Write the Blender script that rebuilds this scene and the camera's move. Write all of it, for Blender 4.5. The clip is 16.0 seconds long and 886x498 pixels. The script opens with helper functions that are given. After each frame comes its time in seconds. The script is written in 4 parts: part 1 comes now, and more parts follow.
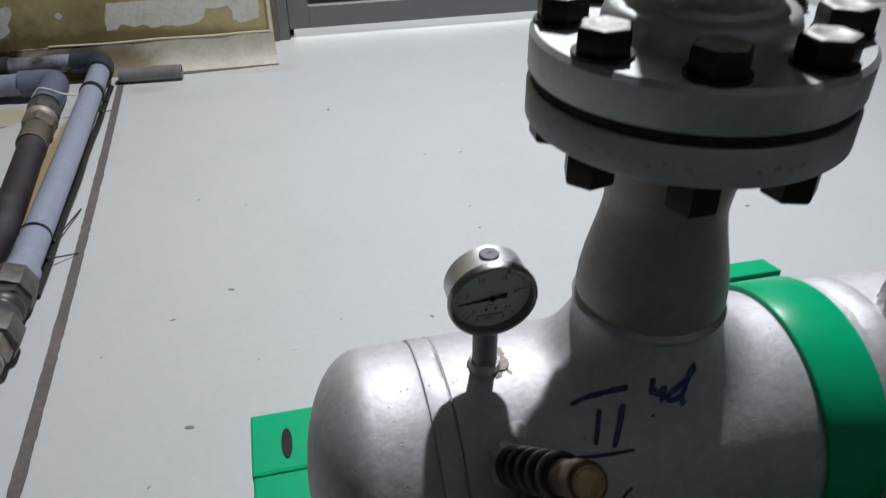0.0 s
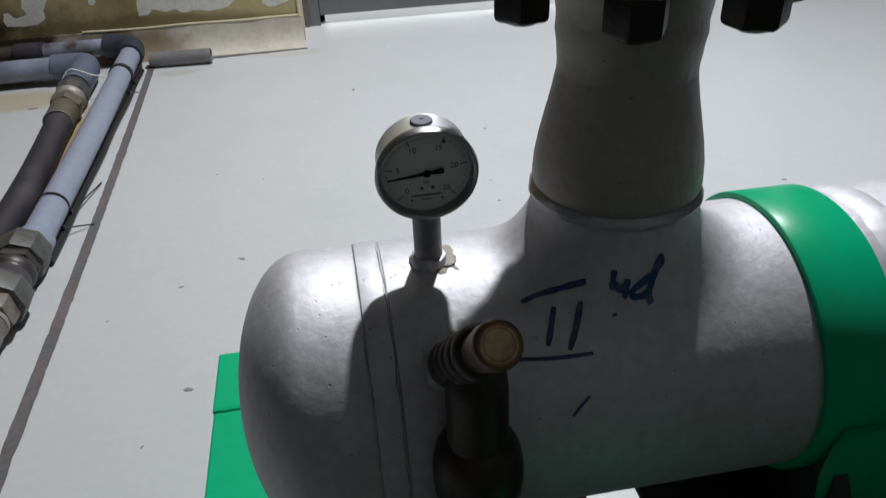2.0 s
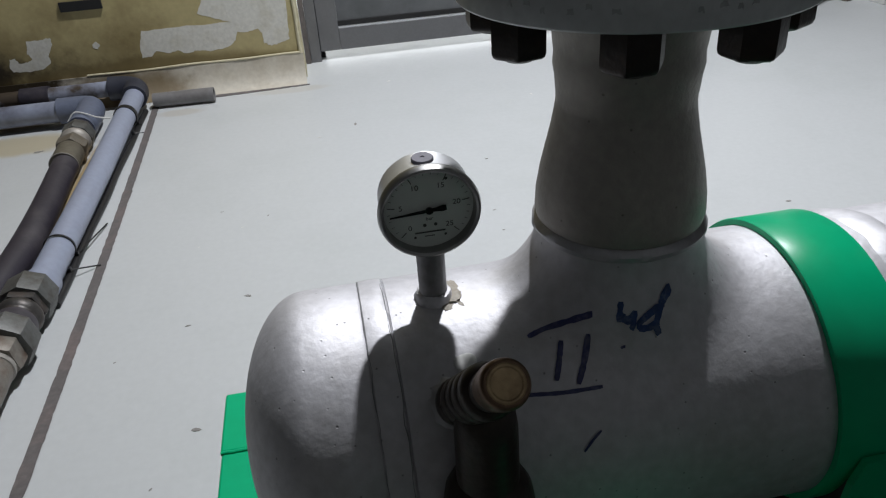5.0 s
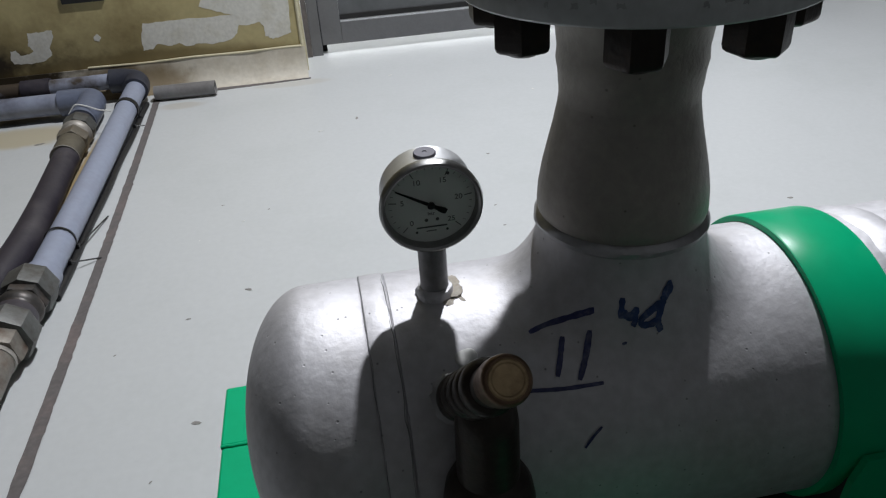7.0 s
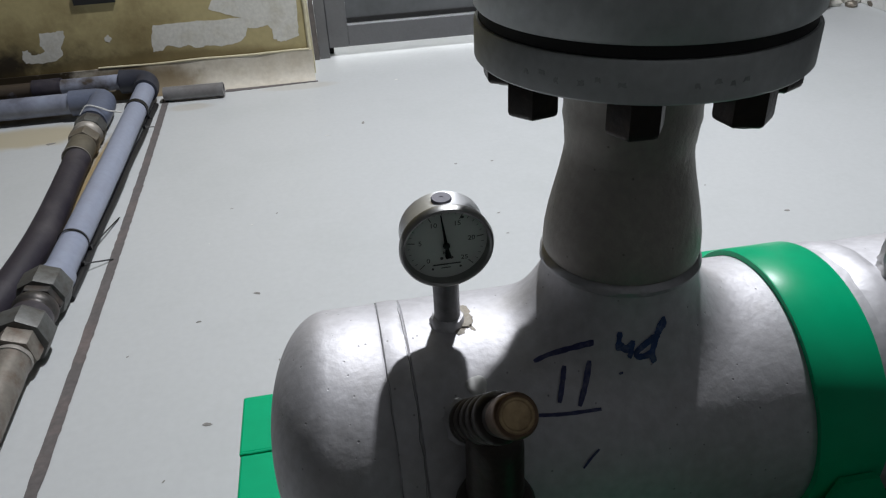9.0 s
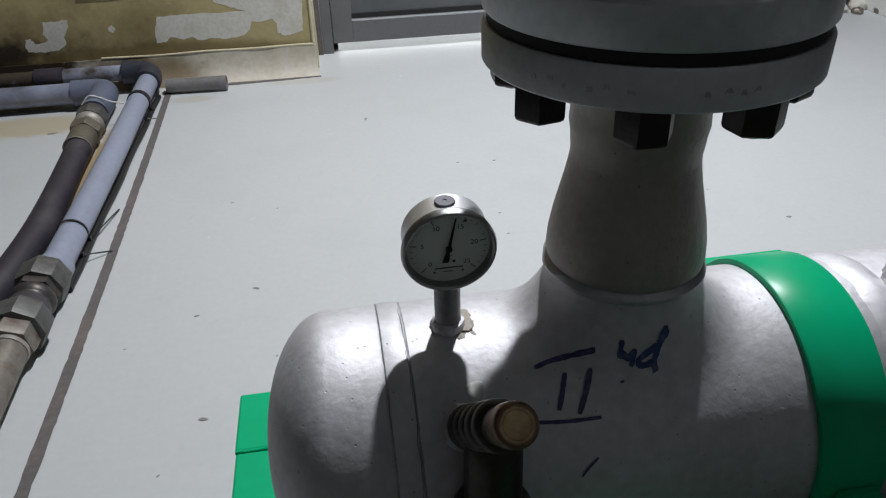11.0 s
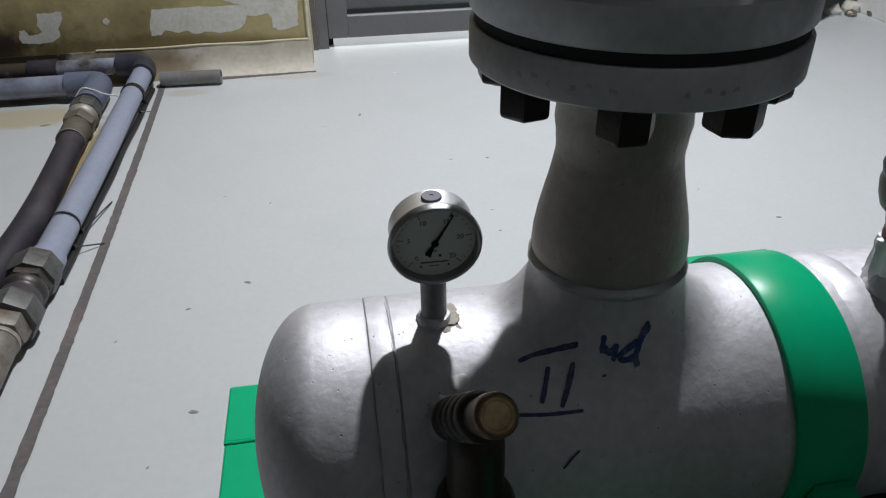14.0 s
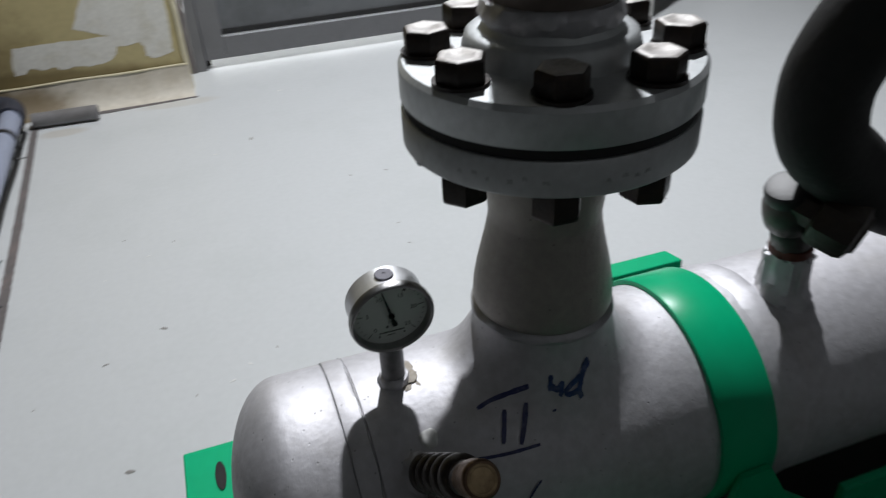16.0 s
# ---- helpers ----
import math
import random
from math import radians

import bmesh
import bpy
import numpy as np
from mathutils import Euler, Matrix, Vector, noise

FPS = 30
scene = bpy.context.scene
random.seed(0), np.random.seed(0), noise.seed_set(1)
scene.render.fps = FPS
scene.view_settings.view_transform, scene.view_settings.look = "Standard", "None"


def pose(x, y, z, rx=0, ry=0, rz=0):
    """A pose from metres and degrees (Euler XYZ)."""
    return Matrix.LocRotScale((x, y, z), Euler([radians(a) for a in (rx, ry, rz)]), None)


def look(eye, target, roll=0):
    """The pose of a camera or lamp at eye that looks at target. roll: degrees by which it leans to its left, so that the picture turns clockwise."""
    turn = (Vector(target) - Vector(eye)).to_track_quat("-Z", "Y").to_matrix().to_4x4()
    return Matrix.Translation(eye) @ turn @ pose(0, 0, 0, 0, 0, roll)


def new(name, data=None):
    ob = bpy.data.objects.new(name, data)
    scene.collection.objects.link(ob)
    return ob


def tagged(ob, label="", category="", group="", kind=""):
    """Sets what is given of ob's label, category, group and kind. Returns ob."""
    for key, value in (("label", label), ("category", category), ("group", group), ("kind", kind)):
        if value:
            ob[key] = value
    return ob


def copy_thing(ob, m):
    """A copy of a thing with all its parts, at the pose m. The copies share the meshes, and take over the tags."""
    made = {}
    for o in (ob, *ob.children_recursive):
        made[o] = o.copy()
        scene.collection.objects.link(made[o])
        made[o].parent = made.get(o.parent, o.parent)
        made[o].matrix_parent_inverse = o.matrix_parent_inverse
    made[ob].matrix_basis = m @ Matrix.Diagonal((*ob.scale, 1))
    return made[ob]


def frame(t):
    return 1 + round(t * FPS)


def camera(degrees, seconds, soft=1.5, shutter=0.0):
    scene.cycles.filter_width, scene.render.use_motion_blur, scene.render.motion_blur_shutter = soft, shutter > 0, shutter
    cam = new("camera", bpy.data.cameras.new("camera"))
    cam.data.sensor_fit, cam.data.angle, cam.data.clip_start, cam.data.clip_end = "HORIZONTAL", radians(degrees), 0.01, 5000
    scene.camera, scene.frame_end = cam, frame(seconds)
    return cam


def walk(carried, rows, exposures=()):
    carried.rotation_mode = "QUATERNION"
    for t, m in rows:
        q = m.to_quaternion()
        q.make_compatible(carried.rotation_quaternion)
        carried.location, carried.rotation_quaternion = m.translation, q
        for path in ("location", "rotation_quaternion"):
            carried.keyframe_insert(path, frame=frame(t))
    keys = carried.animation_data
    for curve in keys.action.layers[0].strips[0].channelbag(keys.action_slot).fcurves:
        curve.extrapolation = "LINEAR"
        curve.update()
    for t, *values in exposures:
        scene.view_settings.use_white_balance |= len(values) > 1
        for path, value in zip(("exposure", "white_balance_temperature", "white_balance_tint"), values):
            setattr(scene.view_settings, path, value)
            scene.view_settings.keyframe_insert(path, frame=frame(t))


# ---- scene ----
cam = camera(61.5, 16.0, soft=1.2, shutter=0.4)
PATH = [
    (0, (0.1580, 0.0261, 1.1101), (0.5324, 1.6447, -0.0034), -0.40),
    (0.5, (0.1752, 0.0406, 1.0417), (0.4674, 1.6493, -0.1100), -1.32),
    (0.9, (0.1935, 0.0473, 1.0032), (0.4821, 1.6335, -0.1803), -1.14),
    (1, (0.1989, 0.0430, 1.0016), (0.4893, 1.6254, -0.1866), -0.78),
    (1.5, (0.2379, 0.0203, 0.9897), (0.4918, 1.6043, -0.2048), -4.12),
    (2, (0.2353, 0.0113, 0.9967), (0.4884, 1.6664, -0.0972), -2.43),
    (2.5, (0.2397, 0.0121, 1.0031), (0.4903, 1.6953, -0.0477), -2.57),
    (3, (0.2392, 0.0133, 1.0040), (0.4902, 1.7017, -0.0384), -2.73),
    (3.5, (0.2414, 0.0165, 1.0054), (0.4880, 1.7110, -0.0280), -3.64),
    (4, (0.2400, 0.0158, 1.0036), (0.4887, 1.7144, -0.0225), -4.38),
    (6.3, (0.2362, 0.0147, 0.9985), (0.4841, 1.7091, -0.0348), -4.01),
    (6.5, (0.2368, 0.0172, 1.0002), (0.4823, 1.7078, -0.0398), -4.17),
    (7, (0.2368, 0.0165, 0.9994), (0.4818, 1.7081, -0.0392), -3.95),
    (7.5, (0.2408, 0.0181, 1.0140), (0.4919, 1.7080, -0.0259), -5.01),
    (8, (0.2251, -0.0019, 1.0526), (0.4675, 1.6914, 0.0162), -3.99),
    (8.5, (0.2270, -0.0088, 1.0500), (0.4674, 1.6835, 0.0117), -3.52),
    (9, (0.2253, -0.0066, 1.0493), (0.4679, 1.6796, 0.0014), -3.12),
    (11.5, (0.2245, 0.0021, 1.0503), (0.4691, 1.6834, -0.0048), -1.70),
    (12, (0.2268, 0.0031, 1.0492), (0.4753, 1.6829, -0.0074), -1.67),
    (12.5, (0.2278, 0.0031, 1.0495), (0.4777, 1.6836, -0.0057), -1.62),
    (13, (0.2250, 0.0041, 1.0491), (0.4745, 1.6837, -0.0077), -1.54),
    (13.5, (0.2273, 0.0002, 1.0491), (0.4814, 1.6777, -0.0098), -1.44),
    (14, (0.2289, -0.0081, 1.0530), (0.4870, 1.6673, -0.0083), -0.91),
    (14.5, (0.2265, -0.0120, 1.0598), (0.4876, 1.6599, -0.0063), -0.64),
    (15, (0.2245, -0.0108, 1.0633), (0.4871, 1.6559, -0.0106), -0.39),
    (15.5, (0.2196, -0.0098, 1.0707), (0.4901, 1.6487, -0.0138), 0.03),
    (15.8, (0.2110, -0.0064, 1.1053), (0.5924, 1.6322, 0.0238), -1.76),
    (16, (0.1899, -0.0076, 1.1312), (0.7115, 1.5878, 0.0436), -2.93),
]
walk(cam, [(t, look(eye, target, roll)) for t, eye, target, roll in PATH])

# ---- light ----
world = bpy.data.worlds.new("world")
scene.world = world
world.use_nodes = True
world.node_tree.nodes["Background"].inputs["Color"].default_value = (0.75, 0.85, 1.0, 1)
world.node_tree.nodes["Background"].inputs["Strength"].default_value = 0.05


def area_lamp(name, eye, target, size, power, colour, size_y=0.0):
    data = bpy.data.lights.new(name, "AREA")
    data.shape = "RECTANGLE" if size_y else "DISK"
    data.size, data.energy, data.color = size, power, colour
    if size_y:
        data.size_y = size_y
    ob = new(name, data)
    ob.matrix_world = look(eye, target)
    return ob


# one ceiling lamp, behind and to the right of the vessel, throws all the hard shadows
area_lamp("ceiling_lamp_light", (1.13, 2.35, 3.57), (1.15, 1.75, 0.0), 0.11, 143, (0.97, 0.99, 1.035), 0.06)
scene.view_settings.exposure = 0.0


# ---- materials ----
def material(name, colour, rough=0.5, metal=0.0, spots=None, spot_scale=6.0, spot_amount=0.5, grain=0.08, grain_scale=60.0,
             bump=0.1, bump_scale=120.0, rough_vary=0.1, coat=0.0, emit=0.0, bump_distance=0.002, pits=0.0, gloss=0.5):
    m = bpy.data.materials.new(name)
    m.use_nodes = True
    t = m.node_tree
    b = t.nodes["Principled BSDF"]
    co = t.nodes.new("ShaderNodeTexCoord")
    big = t.nodes.new("ShaderNodeTexNoise")
    big.inputs["Scale"].default_value, big.inputs["Detail"].default_value, big.inputs["Roughness"].default_value = spot_scale, 8, 0.65
    fine = t.nodes.new("ShaderNodeTexNoise")
    fine.inputs["Scale"].default_value, fine.inputs["Detail"].default_value = grain_scale, 6
    for n in (big, fine):
        t.links.new(co.outputs["Object"], n.inputs["Vector"])
    ramp = t.nodes.new("ShaderNodeMapRange")
    ramp.inputs["From Min"].default_value, ramp.inputs["From Max"].default_value = 0.48, 0.72
    ramp.inputs["To Max"].default_value = spot_amount
    t.links.new(big.outputs["Fac"], ramp.inputs["Value"])
    mix = t.nodes.new("ShaderNodeMix")
    mix.data_type = "RGBA"
    mix.inputs["A"].default_value = (*colour, 1)
    mix.inputs["B"].default_value = (*(spots or [c * 0.7 for c in colour]), 1)
    t.links.new(ramp.outputs["Result"], mix.inputs["Factor"])
    vary = t.nodes.new("ShaderNodeMapRange")
    vary.inputs["From Min"].default_value, vary.inputs["From Max"].default_value = 0.3, 0.7
    vary.inputs["To Min"].default_value, vary.inputs["To Max"].default_value = 1 - grain, 1 + grain
    t.links.new(fine.outputs["Fac"], vary.inputs["Value"])
    scale = t.nodes.new("ShaderNodeVectorMath")
    scale.operation = "SCALE"
    t.links.new(mix.outputs["Result"], scale.inputs[0])
    t.links.new(vary.outputs["Result"], scale.inputs["Scale"])
    t.links.new(scale.outputs["Vector"], b.inputs["Base Color"])
    rr = t.nodes.new("ShaderNodeMapRange")
    rr.inputs["To Min"].default_value, rr.inputs["To Max"].default_value = max(0.02, rough - rough_vary), min(1, rough + rough_vary)
    t.links.new(big.outputs["Fac"], rr.inputs["Value"])
    t.links.new(rr.outputs["Result"], b.inputs["Roughness"])
    b.inputs["Metallic"].default_value = metal
    b.inputs["Specular IOR Level"].default_value = gloss
    b.inputs["Coat Weight"].default_value = coat
    if bump:
        relief = t.nodes.new("ShaderNodeTexNoise")
        relief.inputs["Scale"].default_value, relief.inputs["Detail"].default_value = bump_scale, 3
        t.links.new(co.outputs["Object"], relief.inputs["Vector"])
        bp = t.nodes.new("ShaderNodeBump")
        bp.inputs["Strength"].default_value, bp.inputs["Distance"].default_value = bump, bump_distance
        t.links.new(relief.outputs["Fac"], bp.inputs["Height"])
        t.links.new(bp.outputs["Normal"], b.inputs["Normal"])
    if bump and pits:
        cells = t.nodes.new("ShaderNodeTexVoronoi")
        cells.inputs["Scale"].default_value = pits
        t.links.new(co.outputs["Object"], cells.inputs["Vector"])
        dots = t.nodes.new("ShaderNodeMapRange")
        dots.inputs["From Min"].default_value, dots.inputs["From Max"].default_value = 0.05, 0.13
        t.links.new(cells.outputs["Distance"], dots.inputs["Value"])
        sparse = t.nodes.new("ShaderNodeMath")
        sparse.operation = "GREATER_THAN"
        sparse.inputs[1].default_value = 0.4
        t.links.new(cells.outputs["Color"], sparse.inputs[0])
        pick = t.nodes.new("ShaderNodeMath")
        pick.operation = "MAXIMUM"
        t.links.new(dots.outputs["Result"], pick.inputs[0])
        t.links.new(sparse.outputs["Value"], pick.inputs[1])
        # pits get a darker tone as well as relief
        pit_tone = t.nodes.new("ShaderNodeMapRange")
        pit_tone.inputs["To Min"].default_value = 0.55
        t.links.new(pick.outputs["Value"], pit_tone.inputs["Value"])
        dotted = t.nodes.new("ShaderNodeVectorMath")
        dotted.operation = "SCALE"
        t.links.new(scale.outputs["Vector"], dotted.inputs[0])
        t.links.new(pit_tone.outputs["Result"], dotted.inputs["Scale"])
        t.links.new(dotted.outputs["Vector"], b.inputs["Base Color"])
        deep = t.nodes.new("ShaderNodeBump")
        deep.inputs["Strength"].default_value, deep.inputs["Distance"].default_value = 0.35, 0.0008
        t.links.new(pick.outputs["Value"], deep.inputs["Height"])
        t.links.new(bp.outputs["Normal"], deep.inputs["Normal"])
        t.links.new(deep.outputs["Normal"], b.inputs["Normal"])
    if emit:
        b.inputs["Emission Color"].default_value, b.inputs["Emission Strength"].default_value = (*colour, 1), emit
    return m


SILVER = material("silver_paint", (0.585, 0.58, 0.605), 0.60, 0.60, (0.47, 0.455, 0.445), 13, 0.7, 0.08, 110, 0.20, 140, 0.05, pits=120, gloss=0.2)
# Darker, warmer copy of the silver paint: the reducer's shade is in it.
SHADE_SILVER = material("shade_toned_silver", (0.37, 0.345, 0.315), 0.5, 0.4, (0.27, 0.25, 0.235), 12, 0.5, 0.07, 140, 0.28, 230, 0.06, pits=110)
BEAD = material("weld_bead_silver", (0.46, 0.46, 0.48), 0.45, 0.5, (0.28, 0.27, 0.26), 30, 0.6, 0.08, 160, 0.5, 120, 0.08)
FLANGE = material("grey_flange_paint", (0.50, 0.52, 0.525), 0.50, 0.50, (0.40, 0.408, 0.412), 20, 0.5, 0.07, 150, 0.12, 260, 0.08)
GASKET = material("gasket_black", (0.012, 0.012, 0.012), 0.8, grain=0.2, bump=0.2)
# Unseen walls and ceiling are dark to hold down bounced light.
DIM = material("dark_unseen_wall_paint", (0.060, 0.062, 0.062), 0.7, 0.0, (0.046, 0.048, 0.048), 1.5, 0.6, 0.05, 40, 0.1, 50)
CEILING_PAINT = material("dark_ceiling_paint", (0.018, 0.019, 0.019), 0.8, 0.0, (0.014, 0.015, 0.015), 1.5, 0.6, 0.05, 40, 0.1, 50)
STAMP = material("worn_stamp", (0.20, 0.21, 0.215), 0.6, 0.0, (0.10, 0.10, 0.10), 60, 0.5, 0.1, 150, 0.0)
BOLT = material("oiled_dark_bolt", (0.022, 0.017, 0.015), 0.42, 0.45, (0.06, 0.034, 0.02), 60, 0.5, 0.2, 200, 0.25, 300)
# Pale against the dark sides: light on the head tops is painted in.
BOLT_TOP = material("lit_bolt_top", (0.52, 0.50, 0.48), 0.55, 0.25, (0.2, 0.17, 0.14), 70, 0.6, 0.12, 220, 0.25, 320)
GREEN = material("green_gloss_paint", (0.002, 0.42, 0.19), 0.30, 0.0, (0.002, 0.37, 0.16), 8, 0.5, 0.03, 60, 0.08, 40, 0.06, gloss=0.22)
FLOOR = material("epoxy_floor", (0.550, 0.567, 0.573), 0.42, 0.0, (0.495, 0.517, 0.515), 1.6, 0.7, 0.022, 55, 0.06, 45, 0.10, bump_distance=0.004)
SEALANT = material("old_sealant", (0.38, 0.345, 0.29), 0.65, 0.0, (0.27, 0.22, 0.16), 110, 0.9, 0.1, 200, 0.4, 160)
JOINT = material("floor_joint_sealant", (0.122, 0.110, 0.108), 0.8, 0.0, (0.20, 0.155, 0.145), 9, 0.7, 0.15, 70, 0.3, 90)
COVE = material("cove_dirty_epoxy", (0.57, 0.53, 0.45), 0.55, 0.0, (0.33, 0.27, 0.18), 3.2, 0.8, 0.06, 50, 0.2, 60)
OLIVE = material("olive_wall_paint", (0.44, 0.37, 0.185), 0.5, 0.0, (0.18, 0.13, 0.05), 2.2, 0.9, 0.06, 45, 0.15, 50)
PLASTER = material("bare_plaster", (0.64, 0.625, 0.57), 0.8, 0.0, (0.46, 0.42, 0.31), 14, 0.5, 0.08, 70, 0.4, 70)
CREAM = material("cream_edge_paint", (0.62, 0.57, 0.40), 0.5, 0.0, (0.40, 0.34, 0.2), 12, 0.6, 0.08, 60, 0.2, 60)
WHITE = material("white_wall_paint", (0.62, 0.62, 0.60), 0.6, 0.0, (0.54, 0.54, 0.52), 1.3, 0.5, 0.03, 40, 0.1, 50)
ALU = material("grey_aluminium_profile", (0.16, 0.16, 0.165), 0.38, 0.25, (0.12, 0.12, 0.125), 7, 0.5, 0.05, 90, 0.05, 90)
PANE = material("dark_tinted_pane", (0.115, 0.12, 0.125), 0.16, 0.0, (0.04, 0.042, 0.045), 3, 0.6, 0.05, 30, 0.0)
PVC = material("grey_pvc", (0.285, 0.315, 0.405), 0.40, 0.0, (0.24, 0.25, 0.31), 6, 0.5, 0.05, 60, 0.06, 60)
PVC_DARK = material("dark_pvc_elbow", (0.036, 0.039, 0.054), 0.45, 0.0, (0.028, 0.030, 0.038), 9, 0.6, 0.08, 60, 0.1, 70)
HOSE = material("dark_rubber_hose", (0.032, 0.028, 0.038), 0.5, 0.0, (0.10, 0.09, 0.095), 8, 0.6, 0.1, 60, 0.15, 80)
STUB = material("stub_grey_plastic", (0.19, 0.185, 0.185), 0.36, 0.0, (0.13, 0.12, 0.115), 14, 0.6, 0.08, 70, 0.1, 80)
SLEEVE = material("dull_beige_sleeve", (0.145, 0.13, 0.10), 0.45, 0.2, (0.09, 0.075, 0.055), 20, 0.6, 0.1, 90, 0.15, 100)
BRASS = material("dull_brass", (0.19, 0.17, 0.14), 0.45, 0.4, (0.18, 0.13, 0.08), 25, 0.7, 0.12, 120, 0.25, 140)
GALV = material("rusty_galvanised", (0.21, 0.19, 0.165), 0.5, 0.3, (0.12, 0.075, 0.05), 24, 0.9, 0.12, 80, 0.3, 110)
DARK_NUT = material("oily_dark_nut", (0.07, 0.065, 0.062), 0.45, 0.5, (0.12, 0.08, 0.06), 25, 0.5, 0.15, 120, 0.3, 140)
NUT = material("grey_metal_nut", (0.110, 0.112, 0.108), 0.50, 0.25, (0.055, 0.045, 0.035), 22, 0.9, 0.12, 90, 0.3, 120)
BLACK = material("black_plastic", (0.012, 0.012, 0.013), 0.45, grain=0.15, bump=0.1)
FOAM = material("black_pipe_insulation", (0.010, 0.010, 0.010), 0.75, 0.0, (0.016, 0.016, 0.016), 12, 0.5, 0.2, 90, 0.3, 160)
STEEL = material("stainless_case", (0.74, 0.75, 0.77), 0.40, 0.8, (0.60, 0.60, 0.61), 20, 0.4, 0.04, 200, 0.06, 240)
BEZEL = material("dark_bezel_ring", (0.34, 0.34, 0.335), 0.34, 1.0, (0.14, 0.14, 0.14), 20, 0.4, 0.05, 200, 0.06, 240)
DIAL = material("white_dial", (0.80, 0.84, 0.80), 0.5, 0.0, (0.74, 0.78, 0.74), 20, 0.4, 0.02, 90, 0.0)
INK = material("dial_ink", (0.12, 0.13, 0.12), 0.6, bump=0.0)
MARKER = material("blue_marker", (0.030, 0.036, 0.13), 0.45, 0.0, (0.14, 0.15, 0.22), 140, 0.85, 0.2, 160, 0.0)
MARKER_BLUE = material("faded_blue_marker", (0.022, 0.055, 0.17), 0.45, 0.0, (0.16, 0.20, 0.28), 150, 0.9, 0.25, 160, 0.0)
RUBBER_PLUG = material("grey_rubber_plug", (0.16, 0.155, 0.19), 0.6, grain=0.1, bump=0.1)
VALVE = material("dark_valve_steel", (0.034, 0.026, 0.021), 0.42, 0.25, (0.05, 0.03, 0.02), 30, 0.6, 0.2, 140, 0.3, 160)
VALVE_CAP = material("bronze_valve_cap", (0.20, 0.13, 0.085), 0.40, 0.8, (0.05, 0.03, 0.022), 30, 0.6, 0.12, 140, 0.2, 180)
# Paler than the cap's side: light on the end face is in it.
CAP_FACE = material("lit_bronze_face", (0.42, 0.31, 0.18), 0.36, 0.85, (0.22, 0.15, 0.09), 90, 0.8, 0.12, 160, 0.15, 200)
# Silver paint darkened for the shade that the gauge drops on its stem.
SHADED_STEM = material("shaded_stem_paint", (0.24, 0.24, 0.245), 0.5, 0.3, (0.14, 0.13, 0.12), 50, 0.6, 0.1, 150, 0.2, 200)
ELBOW_BLUE = material("blue_grey_elbow", (0.13, 0.15, 0.21), 0.42, 0.0, (0.12, 0.13, 0.17), 9, 0.6, 0.08, 60, 0.1, 70)
# Near black: the shade under the vessel is put into this colour.
SHADE_BLACK = material("shade_black_steel", (0.012, 0.013, 0.012), 0.45, 0.0, (0.02, 0.022, 0.02), 12, 0.5, 0.15, 80, 0.1, 90)
CONCRETE = material("grey_beam_paint", (0.085, 0.085, 0.08), 0.6, 0.0, (0.20, 0.20, 0.19), 9, 0.6, 0.1, 60, 0.3, 60)
CHIP = material("dark_debris", (0.26, 0.25, 0.235), 0.8, grain=0.2)
PALE = material("pale_debris", (0.72, 0.72, 0.70), 0.7, grain=0.05)
RED = material("red_brown_seal", (0.12, 0.022, 0.015), 0.6, grain=0.15)
PIPE_BROWN = material("brown_primer", (0.105, 0.085, 0.072), 0.55, 0.1, (0.06, 0.045, 0.038), 18, 0.7, 0.12, 110, 0.25, 140)
RUST = material("rusty_thread", (0.085, 0.058, 0.040), 0.7, 0.2, (0.19, 0.11, 0.06), 60, 0.8, 0.2, 150, 0.4, 200)
RUBBING = material("worn_rim_letters", (0.36, 0.37, 0.375), 0.55, 0.2, (0.22, 0.225, 0.23), 90, 0.7, 0.1, 150, 0.0)
DAYLIGHT = material("daylight_outside", (0.95, 0.98, 1.0), 1.0, grain=0.0, bump=0.0, emit=2.2)


